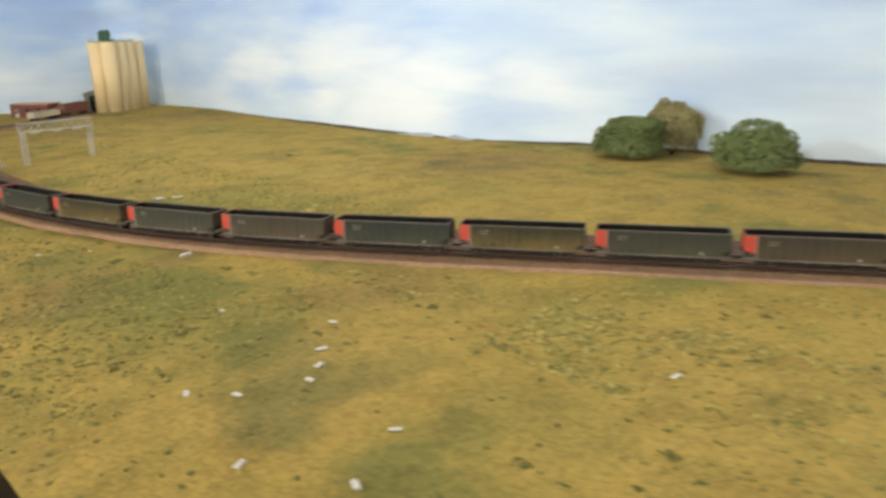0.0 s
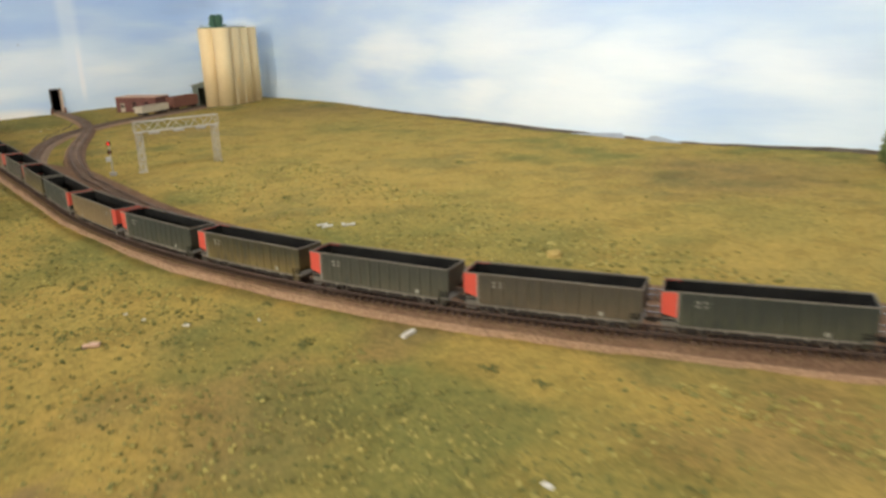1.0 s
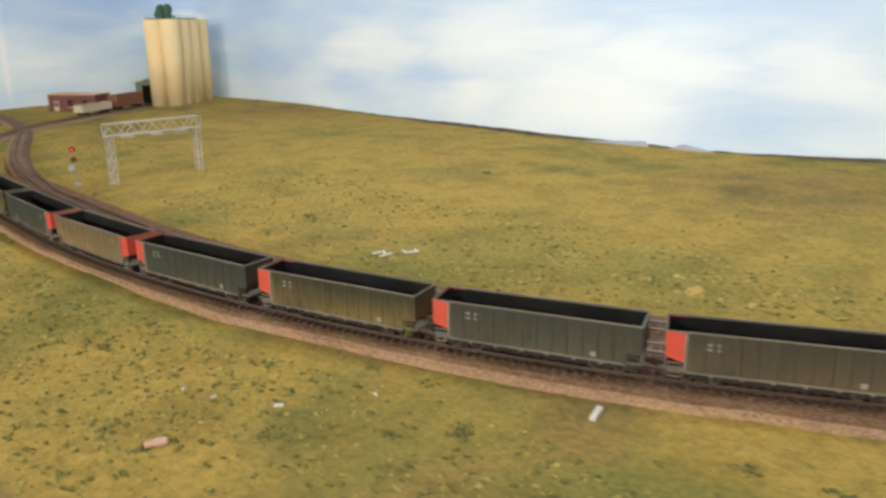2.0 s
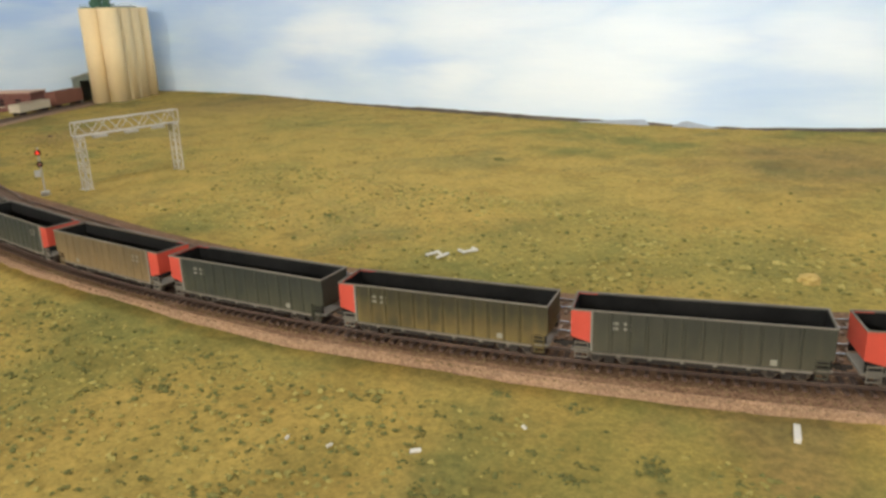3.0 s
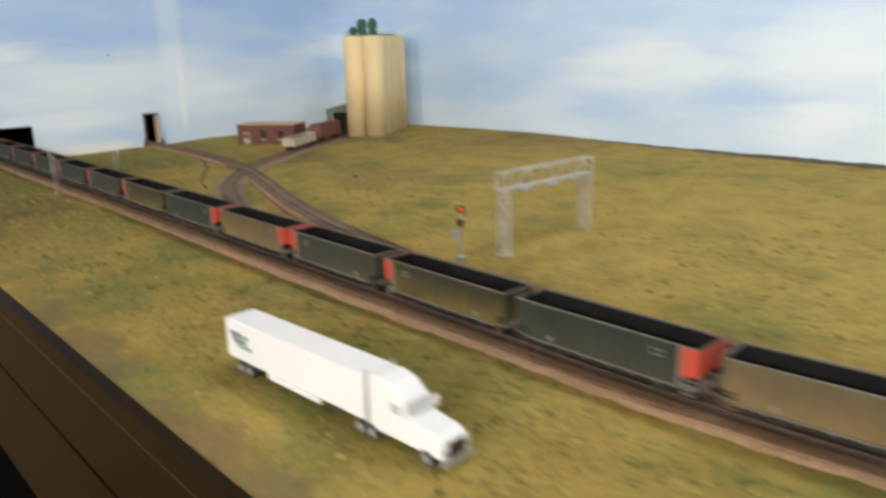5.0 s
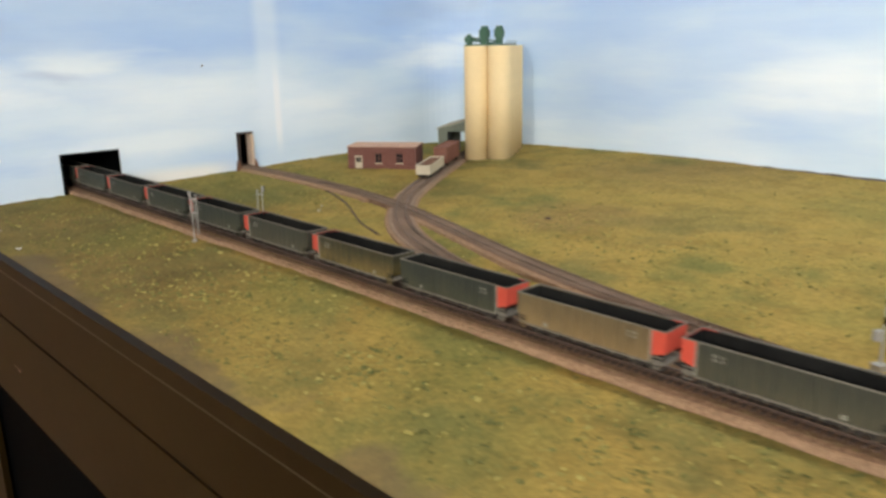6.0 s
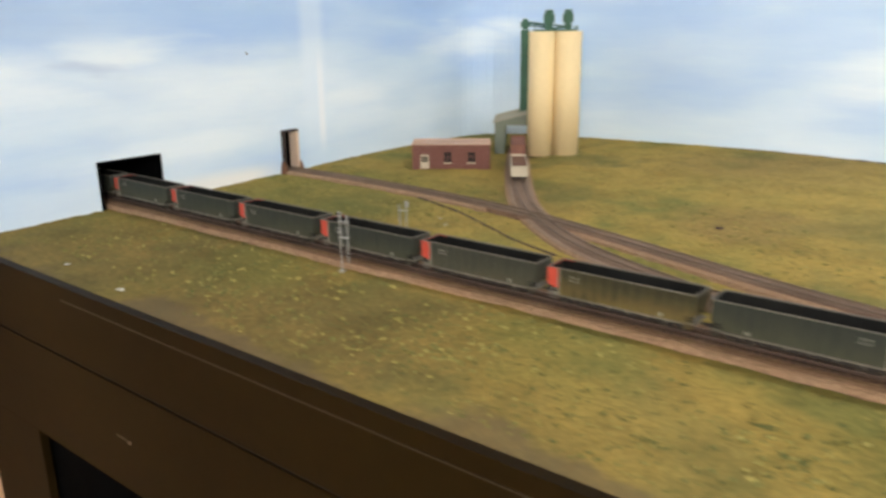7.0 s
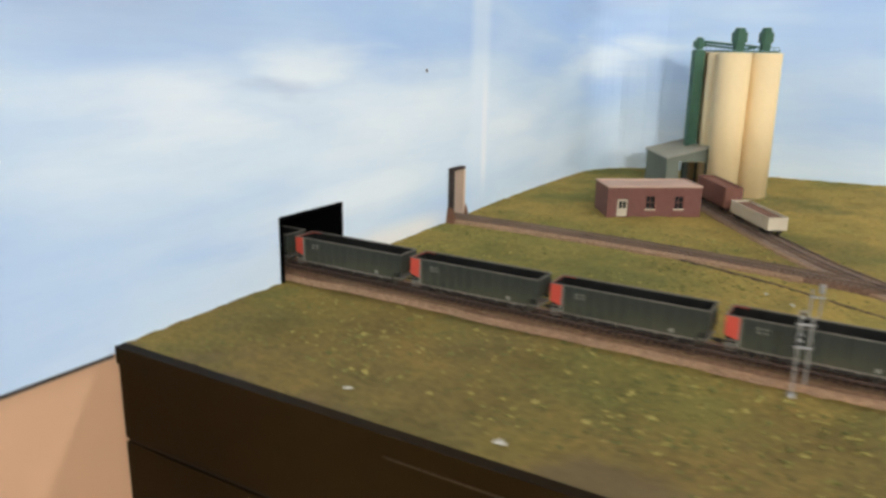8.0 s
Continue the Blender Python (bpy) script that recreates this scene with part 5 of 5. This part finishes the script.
# distant hills painted along the foot of the backdrop
hv, hf = [], []
hx = np.arange(-2.25, 2.6, 0.02)
hr = np.random.default_rng(9)
hy = back_y(hx)
hz = ground_z(hx, hy - 0.004)
hh = np.clip((hx + 2.1) / 1.0, 0, 1) * (0.003 + 0.006 * np.abs(np.sin(2.2 * hx + 0.6)) * np.clip((hx + 1.7) / 0.8, 0, 1) + hr.uniform(0, 0.0030, hx.shape)) - 0.001
for k, x in enumerate(hx):
    hv += [(x, hy[k] - 0.0036, hz[k] - 0.01), (x, hy[k] - 0.0036, hz[k] + hh[k]), (x, hy[k] - 0.0008, hz[k] + hh[k]), (x, hy[k] - 0.0008, hz[k] - 0.01)]
for k in range(len(hx) - 1):
    a = 4 * k
    for q in range(4):
        hf.append((a + q, a + (q + 1) % 4, a + 4 + (q + 1) % 4, a + 4 + q))
me = bpy.data.meshes.new("far_hills")
me.from_pydata(hv, [], hf)
me.materials.append(HILL)
tagged(new("far_hills", me), "dark uneven strip of distant hills along the backdrop foot", "hills", kind="structure")

def far_hill(x0, x1, peak, top, blunt):
    """Low hazy hill painted on thin card at the backdrop's foot."""
    xs = np.linspace(x0, x1, 14)
    u = np.where(xs < peak, (xs - x0) / (peak - x0), (x1 - xs) / (x1 - peak))
    zs = -0.012 + (top + 0.012) * np.clip(u, 0, 1) ** (0.7 if blunt else 0.9)
    bm = bmesh.new()
    rows = [[bm.verts.new((x, float(back_y(x)) - d, z)) for x, z in zip(xs, zz)] for d, zz in ((0.006, zs), (0.0034, zs), (0.0034, zs * 0 - 0.02), (0.006, zs * 0 - 0.02))]
    for p, q in zip(rows, rows[1:] + rows[:1]):
        for k in range(13):
            bm.faces.new((p[k], p[k + 1], q[k + 1], q[k]))
    tagged(part("far_hill", bm, FAR_HILL), "hazy blue-grey distant hill at the backdrop foot", "hill", kind="structure")


far_hill(-0.60, -0.393, -0.402, 0.0075, True)
far_hill(-0.360, -0.235, -0.325, 0.0075, False)

# nail head in the side board
bm = bmesh.new()
tube(bm, 0.0022, 0, 0.002, pose(LEFT, 0.80, 0.255, 0, 90, 0), 10)
tagged(part("nail", bm, STEEL), "small dark nail head in the backdrop", "nail")

# bare plaster at the foot of the narrow opening
bm = bmesh.new()
for y in (0.8745, 0.9215):
    for k in range(9):
        a = k / 8
        box(bm, LEFT + 0.0005, LEFT + 0.007 * (1 - a) + 0.0115, y - 0.0055 * (1 - a) - 0.0015, y + 0.0055 * (1 - a) + 0.0015, -0.02 + a * 0.030, -0.02 + (a + 0.125) * 0.030)
tagged(part("plaster_berm", bm, EARTH), "bare brown plaster flaring round the opening's foot", "plaster", kind="structure")


# ---------------------------------------------------------------- ground cover
def clumps(name, count, seed, region, size, mat, label, bunch=1, places=None):
    r = np.random.default_rng(seed)
    x0, x1, y0, y1 = region
    pts = list(places or [])
    while len(pts) < count:
        x, y = r.uniform(x0, x1, 4000), r.uniform(y0, y1, 4000)
        v = np.array([noise.noise(Vector((p * 3.1 + seed, q * 3.1, 0))) + 0.6 * noise.noise(Vector((p * 11, q * 11, seed))) for p, q in zip(x, y)])
        keep = r.random(4000) < np.clip(0.3 + (0.9 if bunch == 1 else 0.25) * v, 0.03, 1)
        d = np.full(4000, 9.0)
        for px, py in ALL_TRACK:
            d = np.minimum(d, np.hypot(x - px, y - py))
        front = np.interp(x, [-0.5, 0.4], [0.05, 0.082])
        keep &= ((d > front) | ((d > 0.036) & (x < -0.6))) & (y > FRONT + bow(x) + 0.012)
        pts += list(zip(x[keep], y[keep]))
    pts = np.array(pts[:count])
    if places:
        pts = np.repeat(pts, bunch, axis=0) + r.normal(0, 0.0032, (count * bunch, 2)) * np.array([1.5, 0.9])
        count = len(pts)
    elif bunch > 1:
        pts = np.repeat(pts[:count // bunch], bunch, axis=0)
        pts = pts + r.normal(0, 1, pts.shape) * np.repeat(r.uniform(0.0006, 0.0026, count // bunch), bunch)[:, None] * np.array([1.3, 0.9])
        count = len(pts)
    z = ground_z(pts[:, 0], pts[:, 1])
    t = (1 + 5 ** 0.5) / 2
    ico = np.array([(-1, t, 0), (1, t, 0), (-1, -t, 0), (1, -t, 0), (0, -1, t), (0, 1, t), (0, -1, -t), (0, 1, -t), (t, 0, -1), (t, 0, 1), (-t, 0, -1), (-t, 0, 1)]) / 1.9
    tri = [(0, 11, 5), (0, 5, 1), (0, 1, 7), (0, 7, 10), (0, 10, 11), (1, 5, 9), (5, 11, 4), (11, 10, 2), (10, 7, 6), (7, 1, 8),
           (3, 9, 4), (3, 4, 2), (3, 2, 6), (3, 6, 8), (3, 8, 9), (4, 9, 5), (2, 4, 11), (6, 2, 10), (8, 6, 7), (9, 8, 1)]
    s = size[0] + (size[1] - size[0]) * r.random(count) ** 2.2
    jit = r.uniform(0.45, 1.35, (count, 12, 1))
    v = ico[None] * jit * s[:, None, None] * np.array([1.15, 1.0, 0.62])[None, None]
    v = v + np.stack([pts[:, 0], pts[:, 1], z + s * 0.22], 1)[:, None]
    f = (np.array(tri)[None] + 12 * np.arange(count)[:, None, None]).reshape(-1, 3)
    me = bpy.data.meshes.new(name)
    me.from_pydata(v.reshape(-1, 3).tolist(), [], f.tolist())
    me.materials.append(mat)
    tagged(new(name, me), label, "ground cover", kind="stuff")


clumps("grass_clumps", 13000, 11, (-2.5, 1.6, 0.23, 1.0), (0.0007, 0.0028), TUFTS, "small olive, green and yellow foam clumps on the grass")
clumps("grass_clumps", 1500, 12, (-2.5, 1.6, 0.95, 1.67), (0.0008, 0.0030), TUFTS, "sparse foam clumps on the rear grass")
clumps("grass_clumps", 600, 13, (-0.5, 1.4, 0.66, 1.02), (0.0009, 0.0040), TUFTS, "foam clumps along the far side of the tracks")
clumps("yellow_clumps", 1300, 14, (-2.35, -0.9, 0.27, 0.45), (0.0009, 0.0038), TUFTS, "coarse yellow-green foam clumps before the ballast")
clumps("yellow_clumps", 1300, 15, (0.76, 1.15, 0.66, 0.86), (0.0012, 0.0046), YELLOW_TUFTS, "yellow foam clumps on the near grass")
clumps("yellow_clumps", 2200, 16, (-0.75, 1.1, 0.70, 1.02), (0.0009, 0.0042), YELLOW_TUFTS, "yellowish foam clumps beyond the tracks")

clumps("dark_tufts", 1000, 27, (0.5, 1.3, 0.28, 0.80), (0.0007, 0.0022), DARK_TUFTS, "scattered dark green foam tufts", 10)
clumps("dark_tufts", 5200, 17, (-0.7, 0.55, 0.28, 0.60), (0.0006, 0.0016), DARK_TUFTS, "dark green foam tufts strewn on the grass", 10)
clumps("dark_tufts", 750, 18, (-2.4, 1.25, 0.60, 1.66), (0.0006, 0.0018), DARK_TUFTS, "dark green foam tufts on the rear grass", 9)
clumps("dark_tufts", 4200, 19, (-2.2, -0.6, 0.26, 0.46), (0.0006, 0.0016), DARK_TUFTS, "dark green foam tufts near the layout edge", 9)

clumps("grass_clumps", 3600, 28, (-0.7, 0.65, 0.27, 0.56), (0.0010, 0.0029), TUFTS, "olive foam clumps on the near grass")
BIG_TUFTS = [(0.953, 0.523), (1.023, 0.609), (0.782, 0.649), (0.79, 0.676), (0.653, 0.708), (0.954, 0.93), (0.372, 0.631), (0.321, 0.618), (0.233, 0.448), (0.155, 0.53), (-0.463, 1.23), (-0.443, 0.811), (-0.183, 0.409), (0.025, 0.551), (0.118, 0.491), (0.155, 0.525), (0.082, 0.563), (-0.448, 0.815), (-0.455, 1.221), (-1.287, 0.926), (-1.627, 1.031), (-1.827, 0.963), (-1.139, 0.334), (-1.334, 0.363), (-1.045, 0.4)]
clumps("dark_tufts", len(BIG_TUFTS), 29, (-2.5, 1.6, 0.23, 1.6), (0.0010, 0.0028), DARK_TUFTS, "larger dark green foam tufts on the grass", 22, BIG_TUFTS)


def gravel(count, s0, s1, seed):
    """Loose ballast stones over the bed of the main line, denser on its near shoulder."""
    r = np.random.default_rng(seed)
    octa = np.array([(1, 0, 0), (-1, 0, 0), (0, 1, 0), (0, -1, 0), (0, 0, 1), (0, 0, -1)], float)
    tri = [(0, 2, 4), (2, 1, 4), (1, 3, 4), (3, 0, 4), (2, 0, 5), (1, 2, 5), (3, 1, 5), (0, 3, 5)]
    verts, faces = [], []
    for k in range(count):
        s = r.uniform(s0, s1)
        i = int(np.clip(round((s + 2.25) / 0.01), 0, len(MAIN) - 1))
        w = front_width(i)
        o = -0.017 - (w - 0.014) * r.random() ** 0.8 if r.random() < 0.8 else r.uniform(0.018, 0.032)
        x, y, a = main_point(s, o)
        z = -0.0048 if o > -0.024 else float(np.interp(o, [-w, -0.024], [-0.0090, -0.0048]))
        q = octa * r.uniform(0.6, 1.3, (6, 1)) * r.uniform(0.0005, 0.0013)
        c, d = math.cos(k), math.sin(k)
        n0 = len(verts)
        verts += [(x + p[0] * c - p[1] * d, y + p[0] * d + p[1] * c, z + p[2] * 0.7) for p in q]
        faces += [(n0 + f[0], n0 + f[1], n0 + f[2]) for f in tri]
    me = bpy.data.meshes.new("ballast_stones")
    me.from_pydata(verts, [], faces)
    me.materials.append(GRAVEL)
    tagged(new("ballast_stones", me), "loose brown ballast stones along the main line", "gravel", kind="stuff")


gravel(9000, -1.9, 1.9, 21)


# ---------------------------------------------------------------- ties
def tie_places(path, step=0.0085):
    d = np.concatenate([[0], np.cumsum(np.hypot(*np.diff(path, axis=0).T))])
    s = np.arange(0.003, d[-1], step)
    x, y = np.interp(s, d, path[:, 0]), np.interp(s, d, path[:, 1])
    e = 0.002
    dx = np.interp(s + e, d, path[:, 0]) - np.interp(s - e, d, path[:, 0])
    dy = np.interp(s + e, d, path[:, 1]) - np.interp(s - e, d, path[:, 1])
    return x, y, np.arctan2(dy, dx)


TIE_BOX = (-0.0015, 0.0015, -0.0160, 0.0160, -0.0060, -0.0025)
bm = bmesh.new()
box(bm, *TIE_BOX)
tie_mesh = mesh_of("tie", bm, TIE)
for path, tr in zip((MAIN, PASSING, SIDING), tracks):
    x, y, a = tie_places(path)
    near = (x > -0.75) & (x < 1.1) if path is MAIN else np.zeros(len(x), bool)
    verts, faces = [], []
    for k in range(len(x)):
        if near[k]:
            o = part("tie", tie_mesh, None, tr)
            o.matrix_basis = pose(x[k], y[k], 0, 0, 0, math.degrees(a[k]))
        else:
            c, s, i = math.cos(a[k]), math.sin(a[k]), len(verts)
            for px, py, pz in ((-1, -1, 0), (1, -1, 0), (1, 1, 0), (-1, 1, 0), (-1, -1, 1), (1, -1, 1), (1, 1, 1), (-1, 1, 1)):
                u, w = px * 0.0014, py * 0.0155
                verts.append((x[k] + c * u - s * w, y[k] + s * u + c * w, -0.0025 if pz else -0.0062))
            faces += [(i + 4, i + 5, i + 6, i + 7), (i, i + 1, i + 5, i + 4), (i + 1, i + 2, i + 6, i + 5), (i + 2, i + 3, i + 7, i + 6), (i + 3, i, i + 4, i + 7)]
    me = bpy.data.meshes.new("ties")
    me.from_pydata(verts, [], faces)
    me.materials.append(TIE if path is MAIN else TIE_PALE)
    o = new("ties", me)
    o.parent = tr
    tagged(o, "dark plastic ties", kind="stuff")
